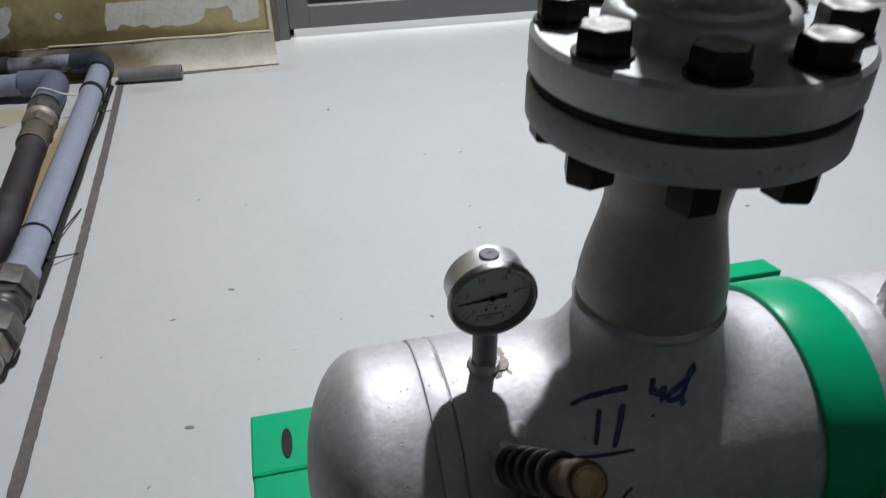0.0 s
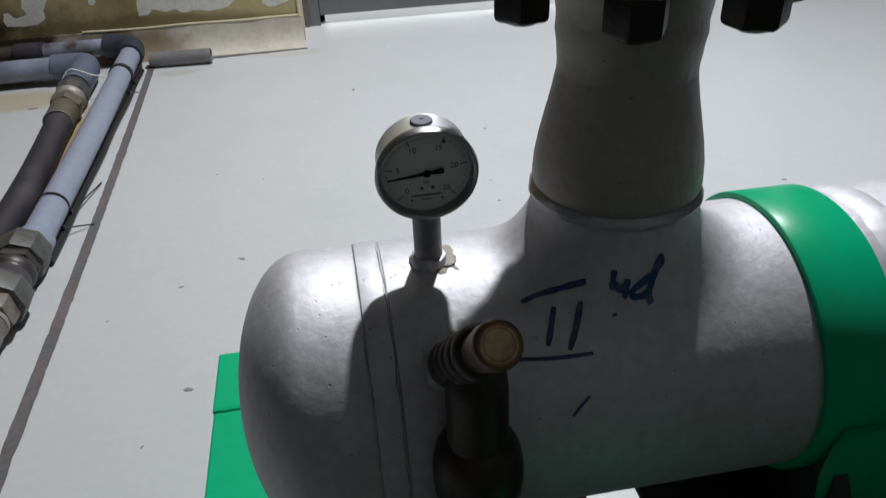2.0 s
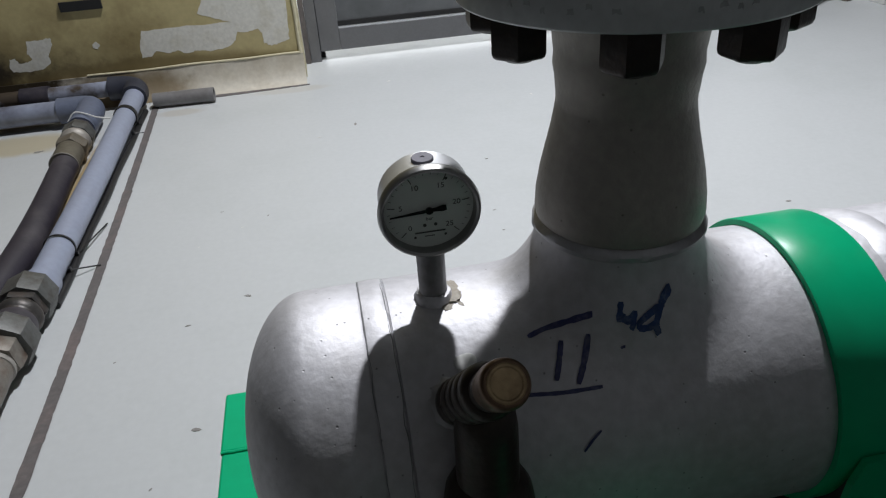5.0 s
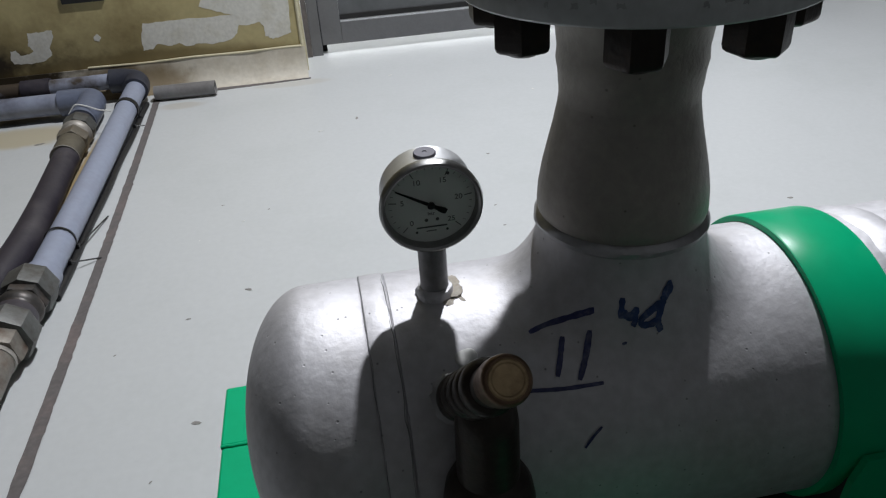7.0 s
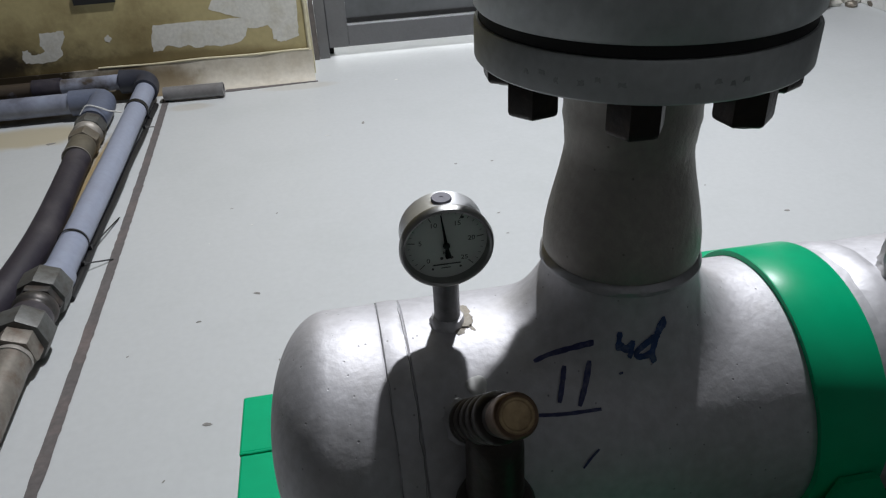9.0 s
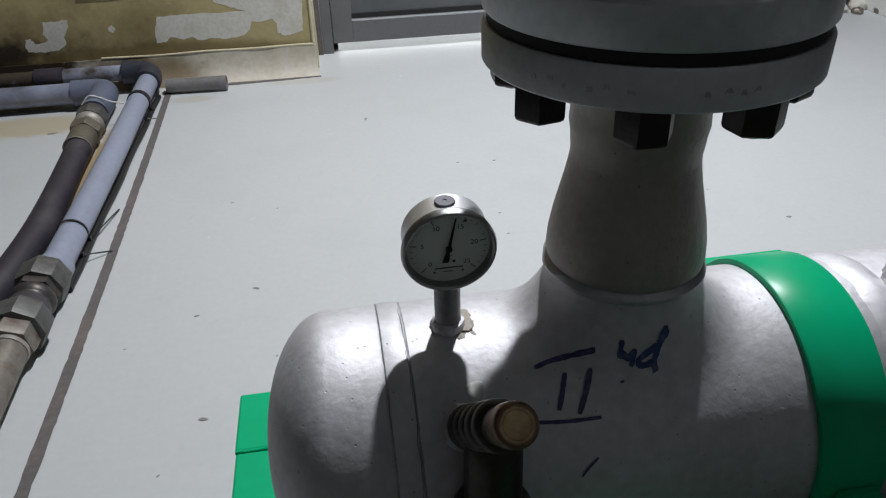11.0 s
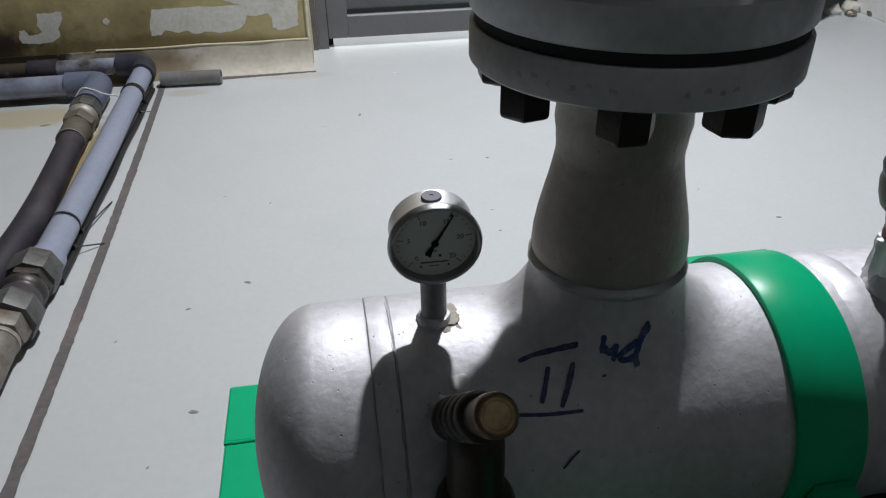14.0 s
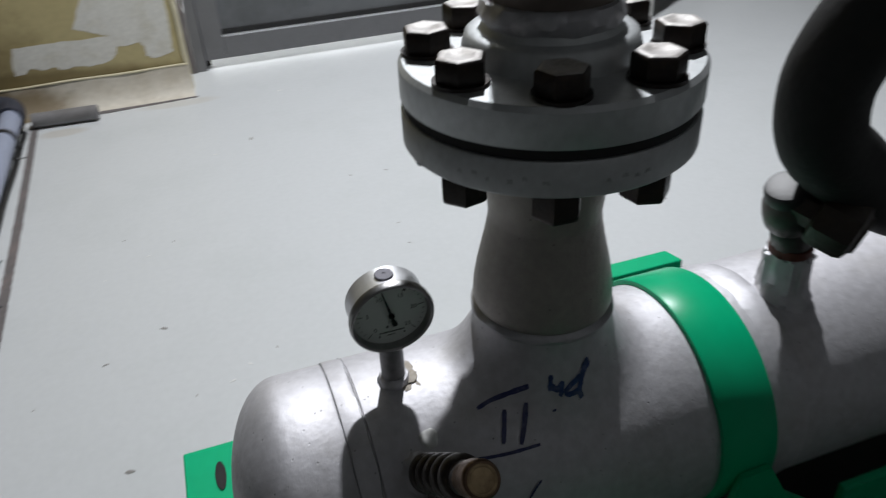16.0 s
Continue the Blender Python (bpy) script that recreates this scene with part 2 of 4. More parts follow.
def stained(m, patches):
    """Lay soft ragged colour patches (centre, radii, colour, strength) over a material, in the object's own metres."""
    t = m.node_tree
    b = t.nodes["Principled BSDF"]
    co = t.nodes.new("ShaderNodeTexCoord")
    cloud = t.nodes.new("ShaderNodeTexNoise")
    cloud.inputs["Scale"].default_value, cloud.inputs["Detail"].default_value, cloud.inputs["Roughness"].default_value = 8, 6, 0.6
    t.links.new(co.outputs["Object"], cloud.inputs["Vector"])
    for centre, radii, colour, strength in patches:
        shift = t.nodes.new("ShaderNodeVectorMath")
        shift.operation = "SUBTRACT"
        shift.inputs[1].default_value = centre
        t.links.new(co.outputs["Object"], shift.inputs[0])
        shrink = t.nodes.new("ShaderNodeVectorMath")
        shrink.operation = "DIVIDE"
        shrink.inputs[1].default_value = radii
        t.links.new(shift.outputs["Vector"], shrink.inputs[0])
        far = t.nodes.new("ShaderNodeVectorMath")
        far.operation = "LENGTH"
        t.links.new(shrink.outputs["Vector"], far.inputs[0])
        ragged = t.nodes.new("ShaderNodeMath")
        ragged.operation = "MULTIPLY_ADD"
        ragged.inputs[1].default_value = 0.6
        t.links.new(cloud.outputs["Fac"], ragged.inputs[0])
        t.links.new(far.outputs["Value"], ragged.inputs[2])
        fade = t.nodes.new("ShaderNodeMapRange")
        fade.interpolation_type = "SMOOTHSTEP"
        fade.inputs["From Min"].default_value, fade.inputs["From Max"].default_value = 1.30, 0.84
        fade.inputs["To Max"].default_value = strength
        t.links.new(ragged.outputs["Value"], fade.inputs["Value"])
        mix = t.nodes.new("ShaderNodeMix")
        mix.data_type = "RGBA"
        old = b.inputs["Base Color"].links[0].from_socket
        t.links.new(old, mix.inputs["A"])
        mix.inputs["B"].default_value = (*colour, 1)
        t.links.new(fade.outputs["Result"], mix.inputs["Factor"])
        t.links.new(mix.outputs["Result"], b.inputs["Base Color"])


# Soft patches: dark brown towards the left, along the wall's foot.
DARK_BROWN = (0.032, 0.023, 0.012)
stained(OLIVE, [((-2.9, 3.27, 0.0), (2.75, 1, 0.50), (0.17, 0.125, 0.05), 1.0), ((-2.9, 3.27, 0.0), (2.55, 1, 0.42), DARK_BROWN, 2.0),
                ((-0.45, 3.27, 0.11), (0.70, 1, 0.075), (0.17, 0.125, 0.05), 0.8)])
stained(COVE, [((-2.9, 3.2, 0.06), (2.50, 1, 1), DARK_BROWN, 3.0), ((-0.60, 3.2, 0.03), (0.34, 1, 0.12), (0.17, 0.12, 0.055), 0.8)])
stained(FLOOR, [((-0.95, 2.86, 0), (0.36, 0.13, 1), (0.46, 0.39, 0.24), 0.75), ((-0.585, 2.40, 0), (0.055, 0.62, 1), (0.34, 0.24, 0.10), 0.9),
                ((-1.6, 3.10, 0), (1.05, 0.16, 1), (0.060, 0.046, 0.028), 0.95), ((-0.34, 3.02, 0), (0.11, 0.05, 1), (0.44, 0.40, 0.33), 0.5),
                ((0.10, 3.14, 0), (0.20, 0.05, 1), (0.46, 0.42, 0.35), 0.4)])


# ---- mesh helpers ----
def part(name, bm, mat, parent=None, label="", smooth=True, bevel=0.0):
    bmesh.ops.recalc_face_normals(bm, faces=bm.faces)
    me = bpy.data.meshes.new(name)
    bm.to_mesh(me)
    bm.free()
    for p in me.polygons:
        p.use_smooth = smooth
    if smooth:
        me.set_sharp_from_angle(angle=radians(38))
    me.materials.append(mat)
    ob = new(name, me)
    if parent:
        ob.parent = parent
        bpy.context.view_layer.update()
        ob.matrix_parent_inverse = parent.matrix_world.inverted()
    if bevel:
        bv = ob.modifiers.new("bevel", "BEVEL")
        bv.width, bv.segments, bv.limit_method, bv.angle_limit = bevel, 2, "ANGLE", radians(40)
    if label:
        tagged(ob, label)
    return ob


def base(name, at, label, category, group="", kind=""):
    ob = new(name)
    ob.empty_display_size = 0.05
    ob.location = at
    bpy.context.view_layer.update()
    return tagged(ob, label, category, group, kind)


def box(x0, x1, y0, y1, z0, z1, bm=None, m=None):
    bm = bm or bmesh.new()
    vs = bmesh.ops.create_cube(bm, size=1)["verts"]
    bmesh.ops.scale(bm, vec=(x1 - x0, y1 - y0, z1 - z0), verts=vs)
    bmesh.ops.translate(bm, vec=((x0 + x1) / 2, (y0 + y1) / 2, (z0 + z1) / 2), verts=vs)
    if m:
        bmesh.ops.transform(bm, matrix=m, verts=vs)
    return bm


def lathe(profile, m=Matrix(), segments=48, bm=None, wobble=0.0, hexed=0):
    """Turn (radius, height) pairs about z, then lay them by m. A pair of radius 0 closes the end."""
    bm = bm or bmesh.new()
    rings = []
    for k, (r, h) in enumerate(profile):
        if r <= 1e-6:
            rings.append([bm.verts.new(m @ Vector((0, 0, h)))])
            continue
        ring = []
        for i in range(segments):
            a = 2 * math.pi * i / segments
            q = r
            if hexed:
                s = math.pi / hexed
                q = r * math.cos(s) / math.cos((a % (2 * s)) - s)
            if wobble:
                q += wobble * noise.noise(Vector((math.cos(a) * 4, math.sin(a) * 4, h * 60 + k)))
            ring.append(bm.verts.new(m @ Vector((q * math.cos(a), q * math.sin(a), h))))
        rings.append(ring)
    for lo, hi in zip(rings, rings[1:]):
        if len(lo) == 1 and len(hi) == 1:
            continue
        for i in range(segments):
            j = (i + 1) % segments
            if len(lo) == 1:
                bm.faces.new((lo[0], hi[i], hi[j]))
            elif len(hi) == 1:
                bm.faces.new((lo[i], lo[j], hi[0]))
            else:
                bm.faces.new((lo[i], lo[j], hi[j], hi[i]))
    return bm


def smooth_path(points, steps=8):
    """A Catmull-Rom line through the points."""
    ps = [Vector(p) for p in points]
    ps = [2 * ps[0] - ps[1]] + ps + [2 * ps[-1] - ps[-2]]
    out = []
    for a, b, c, d in zip(ps, ps[1:], ps[2:], ps[3:]):
        for k in range(steps):
            t = k / steps
            out.append(0.5 * (2 * b + (c - a) * t + (2 * a - 5 * b + 4 * c - d) * t * t + (3 * b - a - 3 * c + d) * t ** 3))
    return out + [ps[-2]]


def tube(path, radius, segments=24, bm=None):
    bm = bm or bmesh.new()
    side = None
    rings = []
    for k, p in enumerate(path):
        ahead = (path[min(k + 1, len(path) - 1)] - path[max(k - 1, 0)]).normalized()
        if side is None:
            side = ahead.orthogonal().normalized()
        side = (side - ahead * side.dot(ahead)).normalized()
        up = ahead.cross(side)
        rings.append([bm.verts.new(p + radius * (math.cos(2 * math.pi * i / segments) * side + math.sin(2 * math.pi * i / segments) * up))
                      for i in range(segments)])
    for lo, hi in zip(rings, rings[1:]):
        for i in range(segments):
            j = (i + 1) % segments
            bm.faces.new((lo[i], lo[j], hi[j], hi[i]))
    bm.faces.new(rings[0][::-1])
    bm.faces.new(rings[-1])
    return bm


def along(a, b):
    """A frame at a whose z points to b."""
    way = Vector(b) - Vector(a)
    return Matrix.Translation(a) @ way.to_track_quat("Z", "Y").to_matrix().to_4x4()


def blob(outline, thick, m, rough=0.006, seed=0, per_edge=7):
    """A thin plate with a ragged outline, given by corners in its own xy plane."""
    rng = random.Random(seed)
    bm = bmesh.new()
    pts = []
    for (ax, ay), (bx, by) in zip(outline, outline[1:] + outline[:1]):
        for k in range(per_edge):
            t = k / per_edge
            pts.append((ax + (bx - ax) * t + rng.uniform(-rough, rough), ay + (by - ay) * t + rng.uniform(-rough, rough)))
    top = [bm.verts.new(m @ Vector((x, y, thick))) for x, y in pts]
    low = [bm.verts.new(m @ Vector((x, y, 0))) for x, y in pts]
    bm.faces.new(top)
    for i in range(len(pts)):
        j = (i + 1) % len(pts)
        bm.faces.new((low[i], low[j], top[j], top[i]))
    return bm


# ---- the room ----
# SOUTH stands just behind the camera to keep floor bounce off the vessel.
CEIL, WEST, EAST, SOUTH = 3.7, -3.2, 5.2, -0.25
FACE, DOOR_Y = 3.27, 3.52
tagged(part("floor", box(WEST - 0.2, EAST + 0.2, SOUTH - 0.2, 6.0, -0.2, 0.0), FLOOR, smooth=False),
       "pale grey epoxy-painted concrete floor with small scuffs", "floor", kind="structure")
tagged(part("ceiling", box(WEST - 0.2, EAST + 0.2, SOUTH - 0.2, 5.0, CEIL, CEIL + 0.2), CEILING_PAINT, smooth=False),
       "unseen plain ceiling, kept dark to cut bounced light", "ceiling", kind="structure")
tagged(part("wall_west", box(WEST - 0.2, WEST, SOUTH, FACE, 0, CEIL), DIM, smooth=False), "unseen plain wall, kept dark to cut bounced light", "wall", kind="structure")
tagged(part("wall_east", box(EAST, EAST + 0.2, SOUTH, 4.8, 0, CEIL), DIM, smooth=False), "unseen plain wall, kept dark to cut bounced light", "wall", kind="structure")
tagged(part("wall_south", box(WEST - 0.2, EAST + 0.2, SOUTH - 0.2, SOUTH, 0, CEIL), DIM, smooth=False), "unseen plain wall, kept dark to cut bounced light", "wall", kind="structure")
LEFT_END, DOOR_L, DOOR_R = 0.156, 0.197, 2.20
wall = base("wall_north", (0, FACE, 0), "olive-yellow painted wall with peeled patches of bare plaster", "wall", kind="structure")
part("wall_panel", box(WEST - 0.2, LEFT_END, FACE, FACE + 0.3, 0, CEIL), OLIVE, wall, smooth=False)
part("wall_panel", box(DOOR_R + 0.05, DOOR_R + 0.25, FACE, 4.8, 0, CEIL), WHITE, wall, "white painted return", smooth=False)
part("wall_panel", box(DOOR_R + 0.25, EAST + 0.2, 4.8, 5.0, 0, CEIL), WHITE, wall, "white painted stretch", smooth=False)
part("lintel", box(LEFT_END, DOOR_R + 0.05, FACE, FACE + 0.3, 2.2, CEIL), WHITE, wall, smooth=False)
ON_WALL = Matrix.Translation((0, FACE, 0)) @ pose(0, 0, 0, 90)
patches = [
    ([(-0.91, 0.284), (-0.856, 0.285), (-0.818, 0.289), (-0.817, 0.262), (-0.845, 0.223), (-0.846, 0.188), (-0.883, 0.167), (-0.935, 0.164), (-0.999, 0.168),
      (-1.007, 0.192), (-0.995, 0.219), (-0.975, 0.222), (-0.966, 0.200), (-0.930, 0.203), (-0.908, 0.212), (-0.922, 0.236), (-0.915, 0.26)], 0.0022, 1),
    ([(-0.467, 0.276), (-0.335, 0.279), (-0.21, 0.277), (-0.06, 0.276), (0.012, 0.262), (0.004, 0.236), (-0.045, 0.228), (-0.088, 0.232), (-0.1, 0.201), (-0.135, 0.174), (-0.207, 0.165), (-0.263, 0.176),
      (-0.307, 0.167), (-0.343, 0.184), (-0.379, 0.177), (-0.426, 0.192), (-0.449, 0.170), (-0.486, 0.170), (-0.486, 0.21)], 0.0022, 2),
    ([(-0.230, 0.322), (-0.176, 0.428), (0.133, 0.430), (0.128, 0.275), (0.12, 0.181), (0.077, 0.165), (0.041, 0.162), (0.014, 0.176), (0.012, 0.215),
      (0.0, 0.240), (-0.075, 0.262), (-0.150, 0.292)], 0.0025, 3),
    ([(-0.667, 0.243), (-0.651, 0.256), (-0.639, 0.241), (-0.65, 0.223), (-0.666, 0.229)], 0.0015, 5),
]
for k, (outline, rough, seed) in enumerate(patches):
    part("bare_patch", blob(outline, 0.0006 + 0.0002 * k, ON_WALL, rough, seed, 5), PLASTER, wall, "pale bare plaster where paint has peeled", smooth=False)
# bracket on the wall
part("dark_bracket", box(-0.745, -0.585, FACE - 0.010, FACE, 0.383, 0.420), BLACK, wall, "dark bracket low on the wall", smooth=False)

# cove: curved skirting from the wall to the floor
COVE_TOP, COVE_RUN = 0.118, 0.066
def cove(x0, x1, mat, label):
    bm = bmesh.new()
    rows = [[bm.verts.new((x, FACE + 0.002, COVE_TOP)) for x in (x0, x1)]]
    for k in range(9):
        a = math.pi / 2 * k / 8
        y, z = FACE - COVE_RUN * (1 - math.cos(a)) - 0.012, COVE_TOP * (1 - math.sin(a))
        rows.append([bm.verts.new((x, y, z + 0.001)) for x in (x0, x1)])
    for lo, hi in zip(rows, rows[1:]):
        bm.faces.new((lo[0], lo[1], hi[1], hi[0]))
    bm.faces.new([r[1] for r in rows] + [bm.verts.new((x1, FACE + 0.002, 0))])
    tagged(part("baseboard", bm, mat), label, "skirting", kind="structure")


cove(WEST, LEFT_END + 0.012, COVE, "cream coved skirting, dark brown behind the pipes")
lip = [Vector((x, FACE - 0.010 + 0.003 * noise.noise(Vector((x * 7, 0, 0))), COVE_TOP + 0.004 + 0.004 * noise.noise(Vector((x * 5, 3, 0))))) for x in np.linspace(-0.72, LEFT_END, 60)]
tagged(part("trim", tube(lip, 0.0048, 8), CREAM), "cream paint lip along the top of the skirting", "trim", kind="structure")
edge = [Vector((LEFT_END + 0.004 + 0.003 * noise.noise(Vector((z * 9, 1, 0))), FACE - 0.002, z)) for z in np.linspace(0.09, 2.2, 60)]
tagged(part("trim", tube(edge, 0.0075, 8), CREAM), "cream paint edge along the corner of the wall", "trim", kind="structure")
tagged(part("wall_return", box(LEFT_END, 0.172, FACE + 0.03, DOOR_Y - 0.03, 0.0, 2.2), CREAM, smooth=False), "cream plaster return beside the door", "wall", kind="structure")
# Solid dark box fills the gap and stops daylight leaking through.
tagged(part("door_gap", box(0.1725, DOOR_L - 0.001, DOOR_Y - 0.0295, DOOR_Y + 0.045, 0.0, 2.2), JOINT, smooth=False), "dark gap between the wall and the door jamb", "gap", kind="structure")

# door: grey metal leaf with a gap of daylight under it
door = base("door_1", (DOOR_L, DOOR_Y, 0), "closed grey metal door with dark panes and daylight under it", "door", kind="structure")
part("jamb", box(DOOR_L, DOOR_L + 0.048, DOOR_Y - 0.02, DOOR_Y + 0.05, 0.0, 2.2), ALU, door, smooth=False, bevel=0.002)
part("jamb", box(DOOR_R, DOOR_R + 0.048, DOOR_Y - 0.02, DOOR_Y + 0.05, 0.0, 2.2), ALU, door, smooth=False, bevel=0.002)
# Added strip, closes the daylight leak between jamb and stile.
part("light_block_strip", box(DOOR_L + 0.030, DOOR_L + 0.070, DOOR_Y + 0.0505, DOOR_Y + 0.056, 0.0, 2.2), GASKET, door, "added black strip that blocks daylight behind the jamb", smooth=False)
part("stile", box(DOOR_L + 0.050, 0.340, DOOR_Y - 0.006, DOOR_Y + 0.034, 0.043, 2.18), ALU, door, smooth=False, bevel=0.002)
part("stile", box(DOOR_R - 0.14, DOOR_R - 0.002, DOOR_Y - 0.006, DOOR_Y + 0.034, 0.043, 2.18), ALU, door, smooth=False, bevel=0.002)
part("bottom_rail", box(0.3405, DOOR_R - 0.1405, DOOR_Y - 0.006, DOOR_Y + 0.034, 0.043, 0.140), ALU, door, smooth=False, bevel=0.002)
part("glazing_bead", box(0.3405, DOOR_R - 0.1405, DOOR_Y - 0.002, DOOR_Y + 0.03, 0.1405, 0.147), STEEL, door, "thin bright bead along the rail", smooth=False)
# Black strip painted in for the shade at the pane's foot.
part("gasket", box(0.3408, DOOR_R - 0.1408, DOOR_Y + 0.012, DOOR_Y + 0.0215, 0.1475, 0.168), GASKET, door, "black strip for the shade along the pane's foot", smooth=False)
part("top_rail", box(0.3405, DOOR_R - 0.1405, DOOR_Y - 0.006, DOOR_Y + 0.034, 2.06, 2.18), ALU, door, smooth=False, bevel=0.002)
part("pane", box(0.341, DOOR_R - 0.141, DOOR_Y + 0.022, DOOR_Y + 0.030, 0.1475, 2.06), PANE, door, "dark tinted pane", smooth=False)
tagged(part("backdrop", box(-0.5, 2.24, 4.6, 4.62, -0.1, 1.2), DAYLIGHT, smooth=False), "bright daylight outside the door", "backdrop", kind="structure")

# expansion joint in the floor
bm = bmesh.new()
left, right = [], []
for k in range(240):
    y = -0.24 + 3.41 * k / 239
    x = -0.4005 - 0.0125 * (y - 1.02) - 0.0065 * (y - 1.02) ** 2
    if y < 1.02:
        x = -0.4005 - 0.0125 * (y - 1.02)
    w = 0.0132 + 0.0022 * noise.noise(Vector((0, y * 16, 0)))
    left.append(bm.verts.new((x - w + 0.002 * noise.noise(Vector((5, y * 40, 0))), y, 0.002)))
    right.append(bm.verts.new((x + w + 0.003 * noise.noise(Vector((9, y * 45, 0))), y, 0.002)))
for k in range(239):
    bm.faces.new((left[k], right[k], right[k + 1], left[k + 1]))
tagged(part("floor_joint", bm, JOINT, smooth=False), "dark sealed expansion joint in the floor", "joint", kind="structure")
# crack along the foot of the skirting
bm = blob([(-0.215, 3.158), (0.0, 3.168), (0.176, 3.180), (0.176, 3.192), (0.0, 3.189), (-0.215, 3.189)], 0.002, Matrix(), 0.002, 8, 16)
tagged(part("floor_crack", bm, JOINT, smooth=False), "thin dark crack line along the skirting", "crack", kind="structure")

# ---- the vessel ----
AX_Y, AX_Z, RAD = 0.466, 0.575, 0.114
NX, NR = 0.4343, 0.0603
TO_X = pose(0, AX_Y, AX_Z, 0, 90, 0)
UP = Matrix.Translation((NX - 0.0006, AX_Y, 0))

vessel = base("pressure_vessel", (NX, AX_Y, AX_Z - RAD), "silver-painted steel pressure vessel lying on green supports", "pressure vessel")
shell = part("shell", lathe([(RAD - 0.002, 0.2585), (RAD, 0.2595), (RAD, 0.638), (RAD, 1.40), (0, 1.40)], TO_X, 160), SILVER, vessel)
cap = [(0, 0.1385)] + [(RAD * math.sin(a), 0.1960 - 0.0575 * math.cos(a)) for a in np.linspace(0.06, math.pi / 2, 26)] + [(RAD, 0.237), (RAD - 0.0015, 0.2395)]
part("end_cap", lathe(cap, TO_X, 160), SILVER, vessel, "domed silver end cap")
seam = part("weld_seam", lathe([(RAD - 0.002, 0.2385), (RAD + 0.0004, 0.2402), (RAD + 0.0009, 0.246), (RAD + 0.0008, 0.251), (RAD + 0.0002, 0.2575), (RAD - 0.002, 0.2595)], TO_X, 160, wobble=0.0006), SILVER, vessel)
for k, x in enumerate((0.2396, 0.2572)):
    line = [Vector((x + 0.0016 * noise.noise(Vector((math.cos(a) * 7, math.sin(a) * 7, k * 9))), AX_Y + (RAD + 0.0002) * math.cos(a), AX_Z + (RAD + 0.0002) * math.sin(a))) for a in np.linspace(0, 2 * math.pi, 120)]
    part("seam_edge", tube(line, (0.00020, 0.00034)[k], 6), STAMP, seam, "dark edge of the weld")
part("weld_seam", lathe([(RAD - 0.001, 0.630), (RAD + 0.0010, 0.636), (RAD + 0.0024, 0.645), (RAD + 0.0020, 0.652), (RAD + 0.0006, 0.660), (RAD - 0.001, 0.662)], TO_X, 160, wobble=0.0012), SILVER, vessel, "broad uneven weld bead")

# branch of the tee, flowing out of the shell
bm = bmesh.new()
TOP = 0.732
rings = []
SEG, ROWS, OUT = 128, 26, 0.098
for k in range(ROWS + 1):
    t = k / ROWS
    ring = []
    for i in range(SEG):
        a = 2 * math.pi * i / SEG
        ca, sa = math.cos(a), math.sin(a)
        out = OUT + 0.030 * ca * ca
        zc = AX_Z + math.sqrt(max(RAD ** 2 - (out * sa) ** 2, 1e-6))
        slope = -out * sa * sa / (zc - AX_Z)
        zb = zc + slope * (NR - out)
        zb = min(zb, TOP - 0.012)
        r = (1 - t) ** 2 * NR + 2 * t * (1 - t) * NR + t * t * out
        z = (1 - t) ** 2 * TOP + 2 * t * (1 - t) * zb + t * t * (zc - 0.00006)
        hug = min(max((t - 0.35) / 0.65, 0.0), 1.0)
        hug = hug * hug * (3 - 2 * hug)
        flush = AX_Z + math.sqrt(max(RAD ** 2 - (r * sa) ** 2, 1e-6)) - 0.00006
        ring.append(bm.verts.new((NX + r * ca, AX_Y + r * sa, z + (flush - z) * hug)))
    rings.append(ring)
for lo, hi in zip(rings, rings[1:]):
    for i in range(SEG):
        bm.faces.new((lo[i], lo[(i + 1) % SEG], hi[(i + 1) % SEG], hi[i]))
branch = part("branch", bm, SILVER, vessel)
part("weld_seam", lathe([(NR - 0.002, TOP - 0.004), (NR + 0.0020, TOP), (NR + 0.0022, TOP + 0.003), (NR - 0.0005, TOP + 0.0065), (NR - 0.003, TOP + 0.0075)], UP, 96, wobble=0.0010), BEAD, vessel)
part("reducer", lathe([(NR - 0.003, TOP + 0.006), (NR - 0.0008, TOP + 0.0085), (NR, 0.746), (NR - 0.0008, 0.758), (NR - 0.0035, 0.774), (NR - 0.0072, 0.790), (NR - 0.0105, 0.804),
                       (NR - 0.0130, 0.817), (NR - 0.0139, 0.8235)], UP, 96), SHADE_SILVER, vessel, "bell-shaped reducer in silver paint")
part("weld_seam", lathe([(0.0464, 0.8234), (0.0464, 0.828), (0.0468, 0.833), (0.0472, 0.838), (0.0478, 0.8432)], UP, 96, wobble=0.0003), SHADE_SILVER, vessel)
part("flange_hub", lathe([(0.0478, 0.8430), (0.0488, 0.849), (0.0482, 0.857), (0.0500, 0.872), (0.0560, 0.888), (0.0580, 0.8955)], UP, 96), SHADE_SILVER, vessel)
FR = 0.1106
LOW, MID, HIGH = 0.8952, 0.9205, 0.9568
part("flange", lathe([(0.045, LOW), (FR - 0.001, LOW), (FR, LOW + 0.0012), (FR, MID - 0.002), (FR - 0.0015, MID), (0.078, MID), (0.078, MID + 0.002), (0.04, MID + 0.002)], UP, 128), FLANGE, vessel, "grey-painted round flange")
